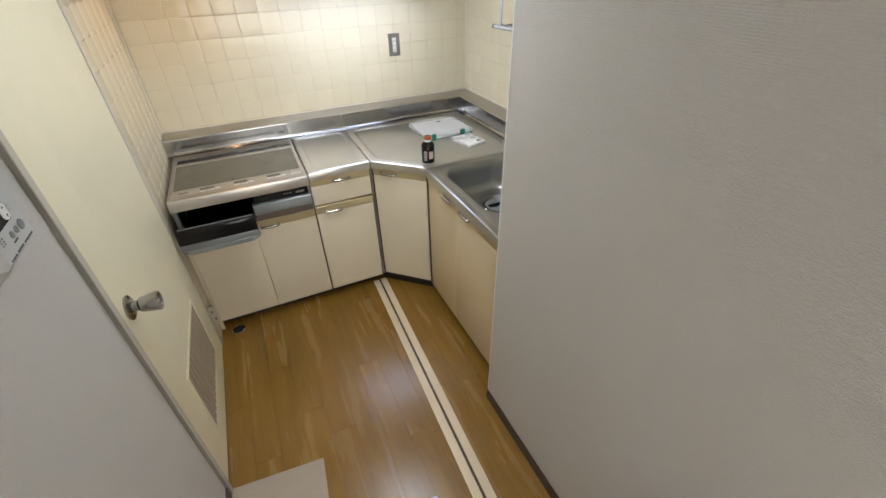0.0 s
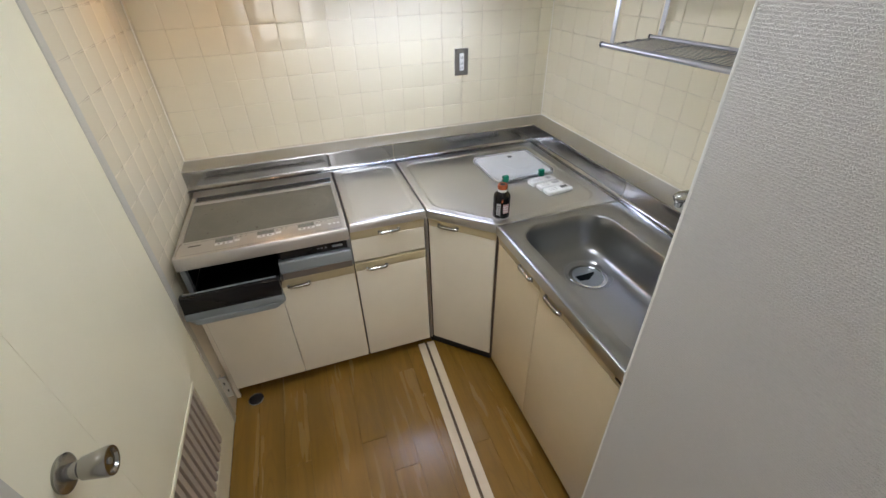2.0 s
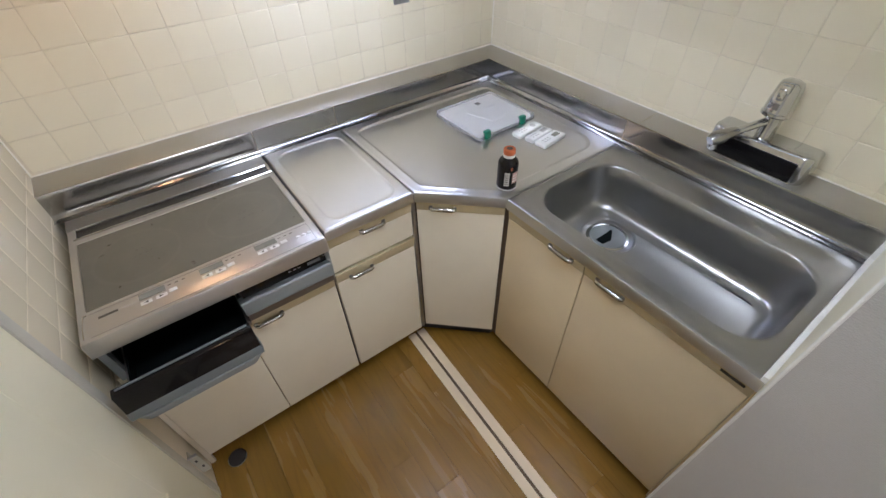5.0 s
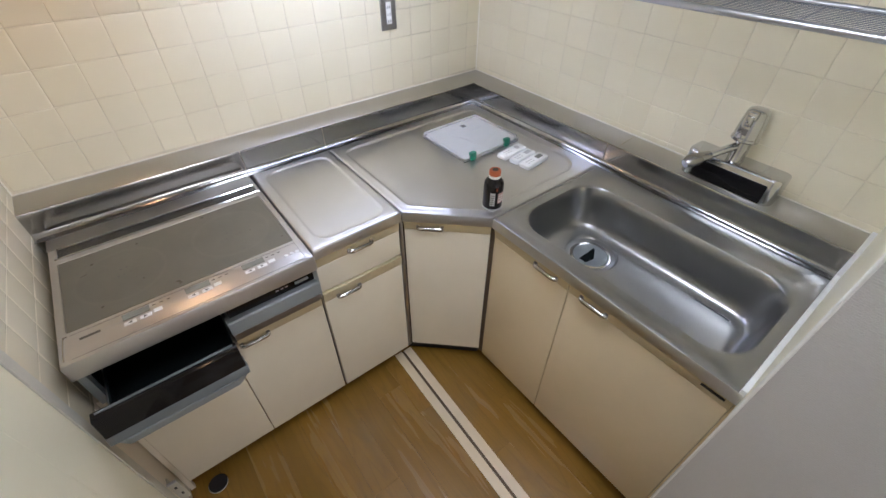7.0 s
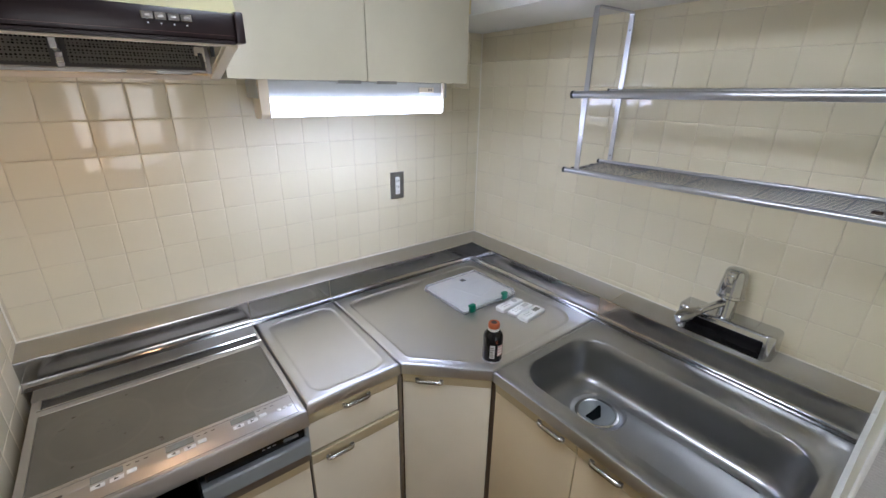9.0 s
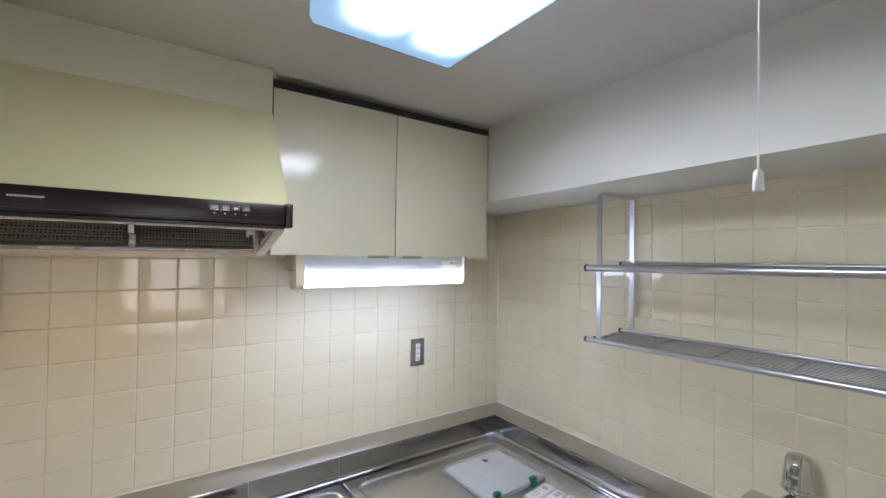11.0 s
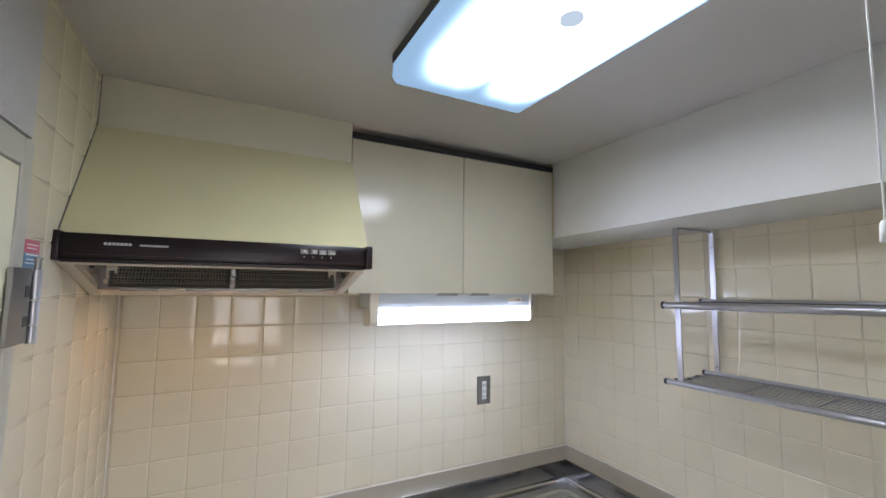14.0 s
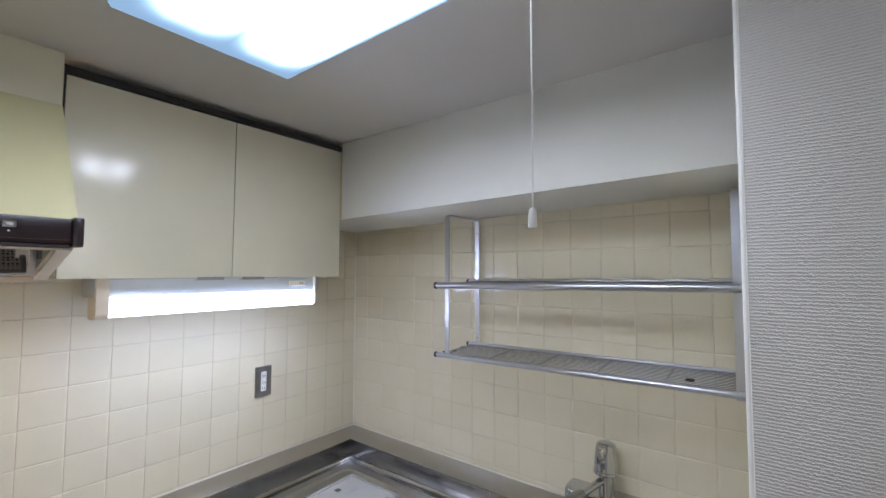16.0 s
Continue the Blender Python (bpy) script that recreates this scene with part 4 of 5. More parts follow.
part("lower_rim", box((X0 + 0.014, -0.567, 1.710), (X1 - 0.012, -0.548, 1.718), 0.001), M_hoodtrim, strip)
for x0, n, w, h in ((0.072, 7, 0.0052, 0.0052), (0.131, 15, 0.0026, 0.0036)):
    for i in range(n):
        part("maker_print", box((x0 + i * w * 1.28, -0.5706, 1.7455), (x0 + i * w * 1.28 + w, -0.5702, 1.7455 + h), 0), M_silverink, strip)
part("pin_line", box((X0 + 0.016, -0.5704, 1.7255), (X1 - 0.016, -0.5700, 1.7259), 0), M_pin, strip, "thin reddish brown line")
for i in range(4):
    x = 0.446 + i * 0.0213
    b = part("button", box((x, -0.5745, 1.7445), (x + 0.0195, -0.569, 1.7570), 0.001), M_chrome, strip, "square chrome button")
    part("button_face", box((x + 0.005, -0.5755, 1.7485), (x + 0.0145, -0.5743, 1.7530), 0.0004), M_dkmetal, b)
    part("button_mark", box((x + 0.008, -0.5706, 1.7370), (x + 0.011, -0.5702, 1.7395), 0), M_silverink, strip)
SL = math.degrees(math.atan2(0.052, -0.235))
part("rim", joined(box((X0 + 0.004, -0.5478, 1.706), (X1 - 0.004, -0.535, 1.712), 0.001),
     prism(((-0.547, 1.708), (-0.300, 1.640), (-0.300, 1.653), (-0.547, 1.716)), "x", X0 + 0.004, X0 + 0.028, 0.001),
     prism(((-0.547, 1.708), (-0.300, 1.640), (-0.300, 1.653), (-0.547, 1.716)), "x", X1 - 0.028, X1 - 0.004, 0.001),
     box((X0 + 0.004, -0.312, 1.640), (X1 - 0.004, -0.298, 1.652), 0.001)), M_ivory, hd, "ivory inner rim")
for x in (X0 + 0.028, X1 - 0.032):
    part("inner_cheek", prism(((-0.535, 1.712), (-0.312, 1.652), (-0.312, 1.76), (-0.535, 1.76)), "x", x, x + 0.004), M_ivory, hd)
FS = Matrix.Translation((0, -0.395, 1.700)) @ pose(0, 0, 0, 62, 0, 0)
for x0, x1 in ((0.052, 0.300), (0.312, 0.566)):
    f = part("filter", turned(box((x0 + 0.006, -0.040, -0.001), (x1 - 0.006, 0.040, 0.001), 0), FS), M_filter, hd, "perforated grease filter")
    part("filter_frame", turned(joined(box((x0, -0.046, -0.004), (x1, -0.038, 0.003), 0.0005), box((x0, 0.038, -0.004), (x1, 0.046, 0.003), 0.0005), box((x0, -0.038, -0.004), (x0 + 0.008, 0.038, 0.003), 0.0005), box((x1 - 0.008, -0.038, -0.004), (x1, 0.038, 0.003), 0.0005)), FS), M_dkmetal, f)
    part("tab", turned(box(((x0 + x1) / 2 - 0.028, -0.050, -0.008), ((x0 + x1) / 2 + 0.028, -0.036, -0.003), 0.001), FS), M_ivory, f)
part("divider", box((0.301, -0.50, 1.690), (0.311, -0.33, 1.75), 0), M_dkmetal, hd)
part("inner_back", joined(box((X0 + 0.032, -0.535, 1.757), (X1 - 0.032, -0.30, 1.760), 0), box((X0 + 0.032, -0.372, 1.655), (X1 - 0.032, -0.366, 1.757), 0)), M_kick, hd, "brown inner lining")
part("underside", joined(box((X0 + 0.004, -0.298, 1.644), (0.180, -0.006, 1.650), 0.001), box((0.360, -0.298, 1.644), (X1 - 0.004, -0.006, 1.650), 0.001),
     box((0.180, -0.298, 1.644), (0.360, -0.290, 1.650), 0.001), box((0.180, -0.215, 1.644), (0.360, -0.006, 1.650), 0.001)), M_ivory, hd, "ivory underside")
part("filter_rail", box((0.038, -0.392, 1.669), (0.572, -0.372, 1.679), 0.001), M_ivory, hd, "ivory filter rail")
part("slot_liner", box((0.062, -0.371, 1.657), (0.548, -0.367, 1.6685), 0), M_black, hd, "dark slot behind the rail")
part("lower_bar", box((0.070, -0.386, 1.652), (0.540, -0.374, 1.6595), 0.001), M_dkmetal, hd, "grey lower bar")
for x in (0.050, 0.556):
    part("latch_hole", box((x, -0.4015, 1.688), (x + 0.009, -0.400, 1.699), 0), M_black, hd)
    part("latch_plate", box((x - 0.006, -0.400, 1.680), (x + 0.015, -0.398, 1.712), 0.0005), M_ivory, hd)
for x, y, z in ((0.040, -0.520, 1.700), (0.574, -0.470, 1.690)):
    part("clip", box((x, y, z), (x + 0.006, y + 0.018, z + 0.021), 0.001), M_black, hd)
part("knob_block", box((0.034, -0.500, 1.706), (0.050, -0.470, 1.724), 0.003, 2), M_dkmetal, hd)
part("lamp_glass", lathe(((0.0001, 0), (0.028, 0.004), (0.034, 0.016), (0.030, 0.03), (0.0001, 0.03)), (0.290, -0.245, 1.656), 20), M_bulb, hd, "warm glowing hood bulb")

for ob in (uc, tl, hd):
    ob.location.y -= 0.012
hd.location.x -= 0.004

# ---- ceiling lamp ----
cl = thing("ceiling_lamp", (0.766, -1.14, ZC), "lit rectangular ceiling lamp with a bluish white acrylic cover", "ceiling lamp")
part("tray", box((0.588, -1.502, 2.1575), (0.930, -0.779, ZC), 0.002), M_black, cl, "black lamp tray")
LC = [(0.590, -1.500), (0.934, -1.500), (0.934, -0.776), (0.590, -0.776)]
part("cover", skin([ring(inset(LC, 0.0), 0.005, 2.157, 4), ring(inset(LC, -0.001), 0.005, 2.128, 4), ring(inset(LC, 0.004), 0.006, 2.114, 4), ring(inset(LC, 0.030), 0.008, 2.102, 4)], False, True), M_cover, cl, "glowing bluish white cover", 25)
part("centre_knob", lathe(((0.0001, 0), (0.012, 0.0), (0.019, 0.003), (0.019, 0.007), (0.0001, 0.007)), (0.762, -1.140, 2.0958), 20), M_lampknob, cl, "small centre knob with an added faint glow")

cl.location.y -= 0.014

# ---- pull cord ----
cord = thing("pull_cord", (0.742, -1.495, 1.70), "white lamp pull cord with a small plastic bob", "pull cord")


# ---- wall rack over the sink ----
rack = thing("dish_rack", (1.71, -1.17, 1.36), "two-tier aluminium dish rack on the tiled wall over the sink", "wall rack")
XA, XB, YA, YB = 1.603, 1.808, -0.708, -1.630
RISE = 0.015                     # the rack climbs a little towards the partition
for z, r in ((1.366, 0.0085), (1.616, 0.0115)):
    rod = part("front_rod", pipe([(XA, YA, z), (XA, YB, z + RISE)], r, 16), M_alu, rack, "aluminium front rod")
    part("rod_cap", pipe([(XA, YA + 0.005, z), (XA, YA - 0.004, z)], r + 0.001, 16), M_black, rod, "black rod cap")
    if z > 1.5:
        part("rod_wear", box((XA - r - 0.0006, YB + 0.075, z + RISE - 0.005), (XA - r + 0.003, YB + 0.16, z + RISE), 0), M_dkmetal, rod, "scratched dark mark")
    rear = part("rear_rod", pipe([(XB, YA - 0.005, z + 0.013), (XB, YB, z + RISE + 0.013)], 0.0065, 12), M_alu, rack, "aluminium rear rail")
    part("rod_cap", pipe([(XB, YA - 0.0049, z + 0.013), (XB, YA + 0.003, z + 0.013)], 0.0075, 12), M_black, rear)
    n = 13
    for i in range(n):
        x = XA + 0.014 + (XB - XA - 0.026) * i / (n - 1)
        part("wire", pipe([(x, YA - 0.012, z + 0.003 + 0.008 * i / n), (x, YB + 0.002, z + RISE + 0.003 + 0.008 * i / n)], 0.0012, 6), M_wire, rack)
    for i in range(6):
        y = YA - 0.028 - i * 0.178
        zc = z + RISE * (YA - y) / (YA - YB)
        part("cross_wire", pipe([(XA + 0.002, y, zc), (XB - 0.004, y, zc + 0.009)], 0.0018, 6), M_dkmetal, rack, "dark cross wire")
for y in (YA - 0.047, YB + 0.018):
    zt, zb, w = 1.874, 1.368, 0.0085
    path = [(XA, zb), (XA, zt - 0.012), (XA + 0.004, zt - 0.003), (XA + 0.013, zt), (XB - 0.010, zt), (XB - 0.003, zt - 0.003), (XB, zt - 0.012), (XB, zb + 0.02)]
    inner = [(XA + 0.004, zb), (XA + 0.004, zt - 0.013), (XA + 0.007, zt - 0.006), (XA + 0.014, zt - 0.004), (XB - 0.011, zt - 0.004), (XB - 0.006, zt - 0.006), (XB - 0.004, zt - 0.013), (XB - 0.004, zb + 0.02)]
    rows = [[(a, y - w, b) for a, b in path], [(a, y + w, b) for a, b in path], [(a, y + w, b) for a, b in inner], [(a, y - w, b) for a, b in inner]]
    bm = bmesh.new()
    vs = [[bm.verts.new(p) for p in row] for row in rows]
    for k in range(4):
        for i in range(len(path) - 1):
            bm.faces.new((vs[k][i], vs[k][i + 1], vs[(k + 1) % 4][i + 1], vs[(k + 1) % 4][i]))
    bm.faces.new([v[0] for v in vs])
    bm.faces.new([v[-1] for v in vs])
    br = part("bracket", bm, M_alu, rack, "flat aluminium hanger")
    for z in (zt - 0.055, 1.405):
        part("screw", lathe(((0.0001, 0), (0.004, 0), (0.003, 0.002), (0.0001, 0.002)), sides=12, m=pose(XB - 0.004, y, z, 0, -90, 0)), M_dkmetal, br)
for x, y in ((1.632, -0.722), (1.668, -0.742), (1.745, -0.722)):
    part("rust_spot", lathe(((0.0001, -0.002), (0.007, -0.001), (0.008, 0.002), (0.0001, 0.004)), (x, y, 1.372), 10), M_brown, rack)
part("rust_spot", box((1.655, -1.512, 1.384), (1.671, -1.492, 1.391), 0.002), M_brown, rack)

# ---- mixer tap ----
tap = thing("mixer_tap", (1.768, -1.25, 0.885), "chrome single-lever kitchen mixer tap with a swivel spout on the ledge", "tap")
TY0, TY1 = -1.402, -1.124


def tap_shell(x0, x1, z0, z1):
    """The low chrome body: round at both ends, open in front, with a shallow saddle along its top."""
    loops = []
    for d, z in ((0.0, z0), (0.0, z1 - 0.012), (0.0015, z1 - 0.006), (0.005, z1 - 0.002), (0.011, z1)):
        out = rounded([(x0 + d, TY0 + d), (x1, TY0 + d), (x1, TY1 - d), (x0 + d, TY1 - d)], [0.026, 0.004, 0.004, 0.026], 7)
        loops.append([(x, y, z + 0.016 * max(0.0, min(1.0, (abs(y - (TY0 + TY1) / 2) - 0.085) / 0.03)) * (z > z0 + 0.001)) for x, y in out])
    return skin(loops, True, True)


body = part("body", tap_shell(1.738, 1.815, 0.886, 0.958), M_chrome, tap, "", 50)
part("front_panel", prism(rounded([(TY0 + 0.028, 0.893), (TY1 - 0.020, 0.893), (TY1 - 0.020, 0.962), (TY1 - 0.050, 0.950), (TY0 + 0.028, 0.950)], 0.003, 3), "x", 1.7355, 1.741, 0.001), M_glossblack, body, "glossy dark front panel")
part("front_lip", box((1.733, TY0 + 0.022, 0.886), (1.740, TY1 - 0.022, 0.8925), 0.002, 2), M_chrome, body)
part("neck", lathe(((0.0001, 0), (0.029, 0.0), (0.027, 0.006), (0.0235, 0.018), (0.022, 0.085), (0.0001, 0.086)), (1.780, -1.252, 0.955), 28), M_chrome, tap)
LV = Matrix.Translation((1.780, -1.250, 1.034)) @ pose(0, 0, 0, 0, 4, 0)
lever = part("lever", turned(lathe(((0.0001, 0), (0.036, 0.0), (0.0385, 0.003), (0.038, 0.010), (0.036, 0.012), (0.0355, 0.030), (0.033, 0.060), (0.030, 0.084), (0.026, 0.092), (0.018, 0.096), (0.0001, 0.097)), sides=32), LV), M_chrome, tap, "domed chrome lever", 40)
part("lever_grip", turned(joined(box((-0.046, -0.013, 0.066), (-0.020, 0.013, 0.092), 0.007, 3), box((-0.050, -0.009, 0.050), (-0.034, 0.009, 0.080), 0.005, 2)), LV), M_chrome, lever)
part("temperature_mark", turned(box((-0.0375, -0.007, 0.022), (-0.0355, 0.007, 0.040), 0.001), LV), M_dkmetal, lever)
spine = [(1.772, -1.244, 1.016), (1.745, -1.230, 1.008), (1.715, -1.214, 0.998), (1.690, -1.201, 0.990), (1.668, -1.190, 0.984), (1.645, -1.179, 0.977), (1.630, -1.172, 0.971)]
spout = part("spout", pipe(spine[:5], [0.014, 0.0125, 0.0125, 0.014, 0.015], 20, 0.85), M_chrome, tap, "", 50)
part("spout_head", pipe([(1.706, -1.209, 0.995), (1.698, -1.205, 0.992)] + spine[4:], [0.008, 0.015, 0.0205, 0.0225, 0.014], 20, 0.85), M_knob, spout, "satin grey spout head", 50)
part("nozzle", lathe(((0.0001, 0), (0.011, 0), (0.0125, 0.003), (0.0125, 0.022), (0.0001, 0.022)), (1.646, -1.180, 0.944), 24), M_chrome, spout)

# ---- things on the corner worktop ----
ZB = ZW - 0.004
bottle = thing("drink_bottle", (1.192, -0.815, ZW), "small black metal drink bottle with a copper-coloured cap", "bottle")
BX, BY = 1.192, -0.812
part("shell", lathe(((0.0001, 0.0), (0.028, 0.0), (0.031, 0.003), (0.032, 0.010), (0.032, 0.088), (0.030, 0.097), (0.020, 0.110), (0.0175, 0.113), (0.0001, 0.113)), (BX, BY, ZW), 32), M_bottle, bottle, "glossy black bottle shell", 50)
part("base_band", lathe(((0.0285, 0.0003), (0.0318, 0.003), (0.0325, 0.008), (0.0315, 0.0085)), (BX, BY, ZW), 32), M_silverink, bottle)
part("neck_ring", lathe(((0.0001, 0), (0.0185, 0), (0.0185, 0.009), (0.0001, 0.009)), (BX, BY, ZW + 0.112), 28), M_white, bottle)
cap = part("cap", lathe(((0.0001, 0), (0.0185, 0), (0.019, 0.002), (0.019, 0.013), (0.017, 0.016), (0.0001, 0.0165)), (BX, BY, ZW + 0.1215), 28), M_orange, bottle, "copper-coloured screw cap", 50)
part("cap_disc", lathe(((0.0001, 0), (0.010, 0), (0.010, 0.0005), (0.0001, 0.0005)), (BX, BY, ZW + 0.1381), 20), M_brown, cap)


def wrap(r, a0, a1, z0, z1):
    pts = [math.radians(a0 + (a1 - a0) * i / 10) for i in range(11)]
    return skin([[(BX + r * math.cos(a), BY + r * math.sin(a), ZW + z) for a in pts] for z in (z0, z1)], False, False, False)


part("label", wrap(0.0323, -105, -60, 0.030, 0.068), M_label, bottle, "pink and silver label patch")
part("label", wrap(0.0323, -150, -122, 0.022, 0.070), M_silverink, bottle, "silver label panel")
for i in range(3):
    part("print_line", wrap(0.0325, -102, -66, 0.036 + 0.010 * i, 0.040 + 0.010 * i), M_white, bottle)
for i in range(5):
    part("print_line", wrap(0.0325, -147, -126, 0.027 + 0.008 * i, 0.030 + 0.008 * i), M_ink, bottle)
for i in range(3):
    part("print_line", wrap(0.0323, -118, -108, 0.078 + 0.004 * i, 0.080 + 0.004 * i), M_orange, bottle)

case = thing("document_case", (1.445, -0.41, ZB), "clear plastic document case with two green clips and papers inside", "plastic case")
CM = Matrix.Translation((1.445, -0.408, ZB + 0.0005)) @ pose(0, 0, 0, 0, 0, 1)
W, D = 0.146, 0.132
part("lower_shell", turned(joined(box((-W, -D, 0), (W, D, 0.003), 0.001), box((-W, -D, 0.003), (-W + 0.002, D, 0.014), 0), box((W - 0.002, -D, 0.003), (W, D, 0.014), 0),
     box((-W + 0.002, -D, 0.003), (W - 0.002, -D + 0.002, 0.014), 0), box((-W + 0.002, D - 0.002, 0.003), (W - 0.002, D, 0.014), 0)), CM), M_case, case)
part("lid", turned(skin([ring([(-W, -D), (W, -D), (W, D), (-W, D)], 0.008, z) for z in (0.0145, 0.024)] + [ring([(-W + 0.003, -D + 0.003), (W - 0.003, -D + 0.003), (W - 0.003, D - 0.003), (-W + 0.003, D - 0.003)], 0.007, 0.0275)], False, True), CM), M_case, case)
part("paper", turned(box((-W + 0.012, -D + 0.012, 0.0035), (W - 0.012, D - 0.010, 0.0125), 0.0005), CM), M_white, case, "white papers")
part("paper", turned(box((-0.045, -0.075, 0.0130), (0.095, 0.060, 0.0180), 0.001, m=pose(0, 0, 0, 0, 0, 18)), CM), M_white, case, "white folded booklet")
part("print_block", turned(box((0.010, 0.060, 0.0277), (0.032, 0.082, 0.0280), 0), CM), M_ink, case)
part("print_block", turned(box((0.020, 0.018, 0.0277), (0.075, 0.024, 0.0280), 0), CM), M_silverink, case)
for x in (-0.103, 0.080):
    part("clip", turned(box((x - 0.013, -D - 0.005, 0.001), (x + 0.013, -D + 0.012, 0.033), 0.002, 2), CM), M_green, case, "green plastic clip")

for k, (x, y, w, l, a) in enumerate(((1.498, -0.596, 0.044, 0.128, 6), (1.506, -0.648, 0.040, 0.118, 7), (1.516, -0.698, 0.048, 0.126, 7))):
    rc = thing("remote_control", (x, y, ZB), ("white remote control with a round keypad on the steel worktop", "small white remote control with rounded ends",
               "white remote control with a small grey display")[k], "remote control", "remote controls on the worktop")
    RM = Matrix.Translation((x, y, ZB + 0.0004)) @ pose(0, 0, 0, 0, 0, a)
    o = [(-l / 2, -w / 2), (l / 2, -w / 2), (l / 2, w / 2), (-l / 2, w / 2)]
    part("shell", turned(skin([ring(inset(o, s), 0.006, z) for s, z in ((0.002, 0), (0, 0.003), (0, 0.013), (0.0015, 0.016), (0.004, 0.0175))], True, True), RM), M_white, rc)
    for i in range(3):
        for j in range(2):
            part("key", turned(box((-0.045 + i * 0.014, -0.010 + j * 0.012, 0.0174), (-0.038 + i * 0.014, -0.005 + j * 0.012, 0.0186), 0.0004), RM), M_silverink, rc)
    if k == 0:
        part("round_keypad", turned(lathe(((0.0001, 0), (0.012, 0), (0.011, 0.001), (0.0001, 0.001)), (0.030, 0, 0.0174), 20), RM), M_silverink, rc)
    else:
        part("display", turned(box((0.012, -0.010, 0.0173), (0.046, 0.010, 0.0180), 0.0003), RM), M_lcd if k == 2 else M_silverink, rc)

# ---- wall socket ----
soc = thing("wall_socket", (1.337, 0, 1.211), "grey double wall socket on the cream tiles", "wall socket")
part("plate", box((1.302, -0.0075, 1.150), (1.372, -0.001, 1.272), 0.0015), M_dkmetal, soc, "brushed grey plate")
ins = part("insert", box((1.3255, -0.0095, 1.172), (1.3485, -0.0070, 1.250), 0.0008), M_white, soc, "white insert")
for z in (1.232, 1.206, 1.183):
    for x in (1.3325, 1.3415):
        part("slot", box((x - 0.001, -0.0101, z - 0.005), (x + 0.001, -0.0094, z + 0.005), 0), M_black, ins)

# ---- pull cord parts ----
CX, CY = 0.742, -1.497
part("string", pipe([(CX, CY, ZC), (CX + 0.0005, CY, 1.95), (CX, CY, 1.724)], 0.0008, 8), M_white, cord)
part("bob", lathe(((0.0001, 0), (0.0038, 0), (0.0041, 0.001), (0.0034, 0.015), (0.002, 0.017), (0.0001, 0.017)), (CX, CY, 1.707), 20), M_white, cord)


# ---- wall tiles ----
def tile_mesh(w, h, name):
    """A pillow-edged tile in the plane y = 0, facing -y."""
    bm = bmesh.new()
    rows = []
    for s, t in ((0.0, 0.004), (0.0, 0.0016), (0.0010, 0.0007), (0.0026, 0.0002), (0.0048, 0.0)):
        rows.append([bm.verts.new((x, t, z)) for x, z in ((-w / 2 + s, -h / 2 + s), (w / 2 - s, -h / 2 + s), (w / 2 - s, h / 2 - s), (-w / 2 + s, h / 2 - s))])
    for a, b in zip(rows, rows[1:]):
        for i in range(4):
            bm.faces.new((a[i], a[(i + 1) % 4], b[(i + 1) % 4], b[i]))
    bm.faces.new(rows[-1])
    bmesh.ops.recalc_face_normals(bm, faces=bm.faces)
    me = bpy.data.meshes.new(name)
    bm.to_mesh(me)
    bm.free()
    me.materials.append(M_tile)
    me.polygons.foreach_set("use_smooth", [True] * len(me.polygons))
    me.set_sharp_from_angle(angle=radians(50))
    return me


JOINT = 0.0014
tiles = {}
pick = random.Random(7)


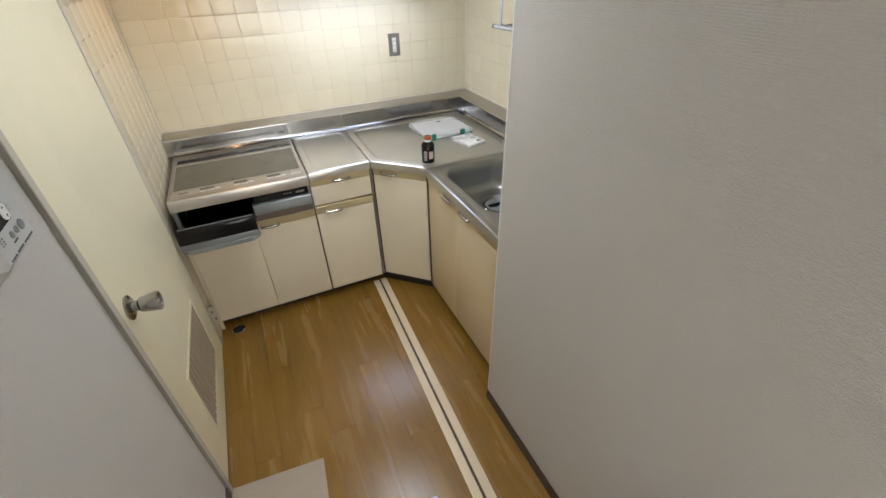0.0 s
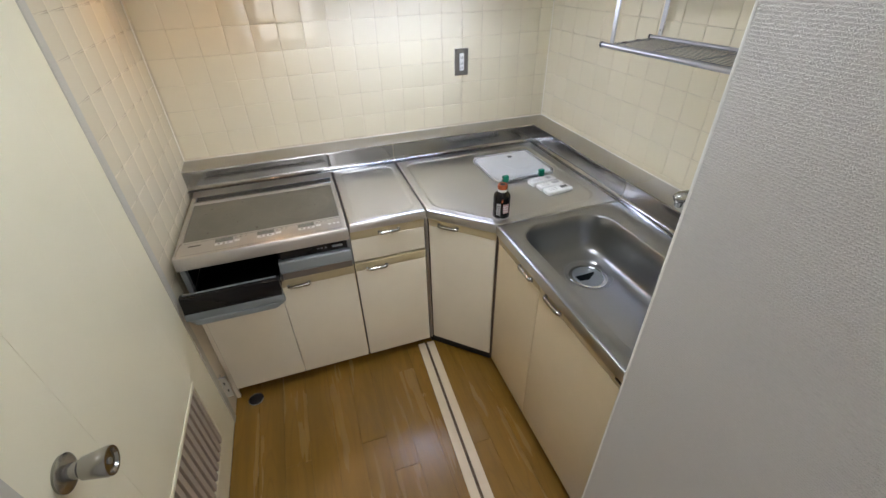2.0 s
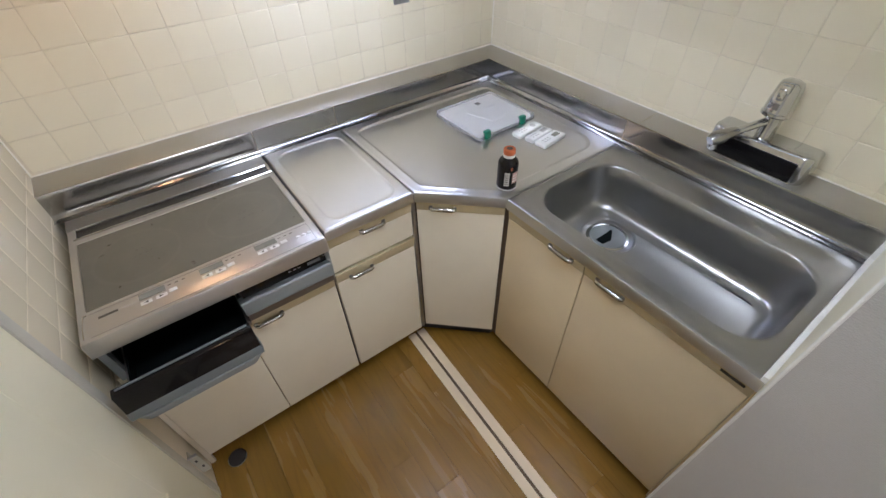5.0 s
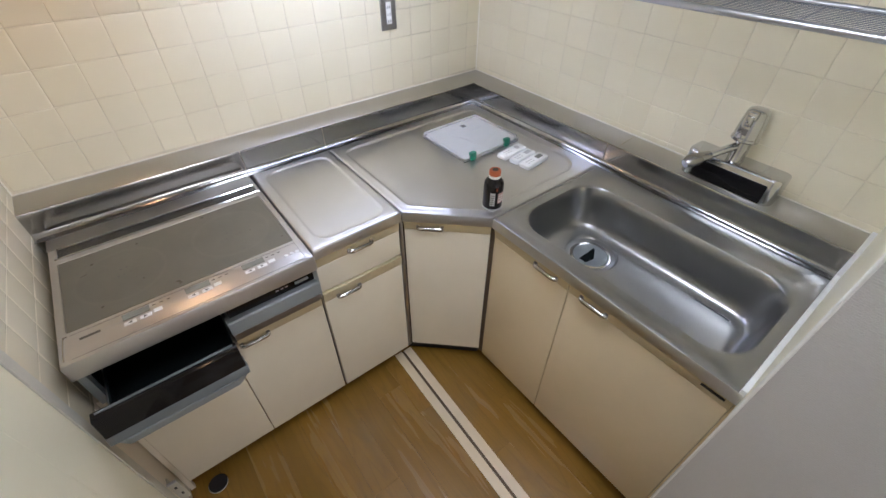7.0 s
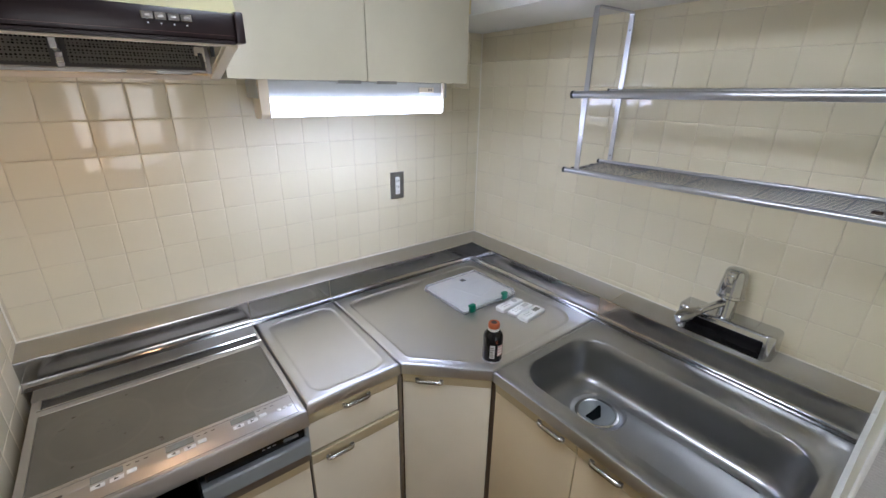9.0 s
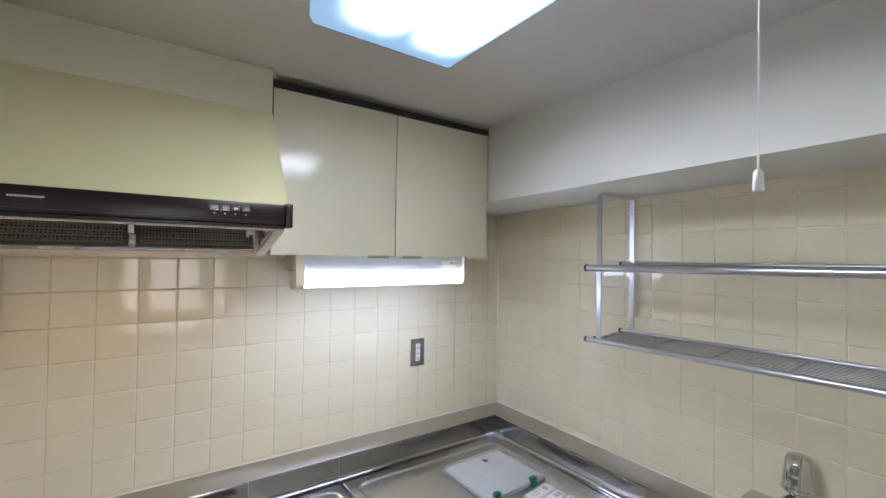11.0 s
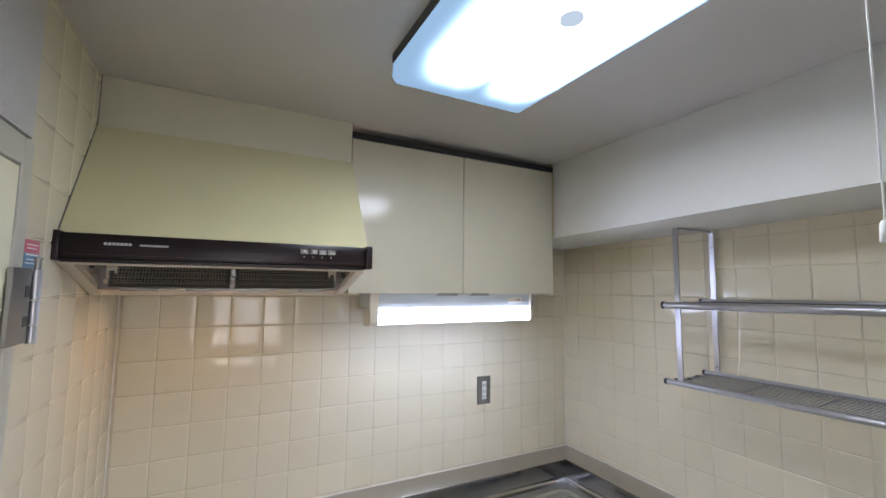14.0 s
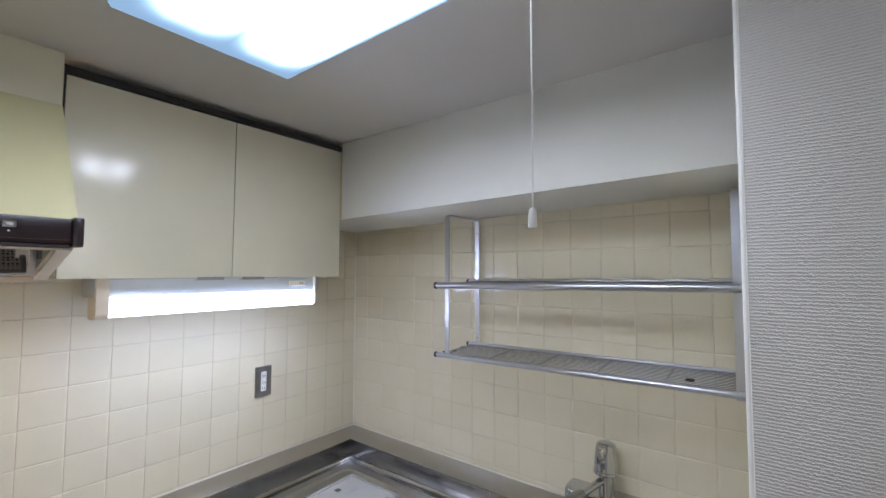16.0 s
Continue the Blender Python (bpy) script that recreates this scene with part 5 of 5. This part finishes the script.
def lay(parent, cells, place):
    """Tiles as children of a wall. cells: (u0, u1, z0, z1); place turns (u, z) into a pose."""
    for u0, u1, z0, z1 in cells:
        w, h = round(u1 - u0 - JOINT, 4), round(z1 - z0 - JOINT, 4)
        if w < 0.008 or h < 0.008:
            continue
        if (w, h) not in tiles:
            tiles[(w, h)] = tile_mesh(w, h, "tile")
        ob = new("tile", tiles[(w, h)])
        ob.parent = parent
        tilt = pose(0, 0, 0, pick.uniform(-0.25, 0.25), 0, pick.uniform(-0.25, 0.25))
        ob.matrix_local = Matrix.Translation(-origin_of(parent)) @ place((u0 + u1) / 2, (z0 + z1) / 2) @ tilt


def grid(u_end, z_lo, z_hi, base, shift, skip=None):
    """Cells of tile from u = 0 to u_end; joints at shift plus whole pitches, and at base plus whole pitches in height."""
    cells = []
    u, col = 0.0, 1
    while u < u_end - 0.004:
        u1 = min(shift + col * PITCH, u_end)
        k = math.floor((z_lo - base) / PITCH + 1e-6)
        while base + k * PITCH < z_hi - 0.004:
            a, b = max(z_lo, base + k * PITCH), min(z_hi, base + (k + 1) * PITCH)
            if not (skip and skip((u + u1) / 2, (a + b) / 2)):
                cells.append((u, u1, a, b))
            k += 1
        u = u1
        col += 1
    return cells


lay(wall_n, grid(XR, 0.899, ZC - 0.3, ZT_N, -0.004, lambda u, z: z > 1.72 and u < 1.42), lambda u, z: pose(u, -0.0005, z))
lay(wall_e, grid(-YP - 0.002, 0.899, 1.905, ZT_S, -0.009), lambda u, z: pose(XR - 0.0005, -u, z, 0, 0, -90))
lay(wall_w, grid(0.737, 0.59, ZC - 0.001, ZT_S, 0.0, lambda u, z: (z > 1.72 and u < 0.30)), lambda u, z: pose(-0.0085, -u, z, 0, 0, 90))

# ---- floor strips ----
floor = bpy.data.objects["floor"]
planks = {}
deal = random.Random(3)
W, col = 0.1008, 0
x = 0.0
while x < 1.23:
    y = -0.30 - 0.303 * (col % 3) - deal.choice((0.0, 0.15))
    top_y = -0.30
    while top_y > -4.15:
        low = max(y, -4.18)
        key = round(top_y - low, 3)
        if key > 0.03:
            if key not in planks:
                bm = box((-W / 2 + 0.0003, -key / 2 + 0.0003, -0.004), (W / 2 - 0.0003, key / 2 - 0.0003, 0), 0.0005)
                me = bpy.data.meshes.new("plank")
                bm.to_mesh(me)
                bm.free()
                me.materials.append(M_floor)
                planks[key] = me
            ob = new("plank", planks[key])
            ob.parent = floor
            ob.location = Vector((x + W / 2, (top_y + low) / 2, deal.uniform(-0.0002, 0.0001))) - origin_of(floor)
        top_y, y = low, low - 0.909
    x += W
    col += 1
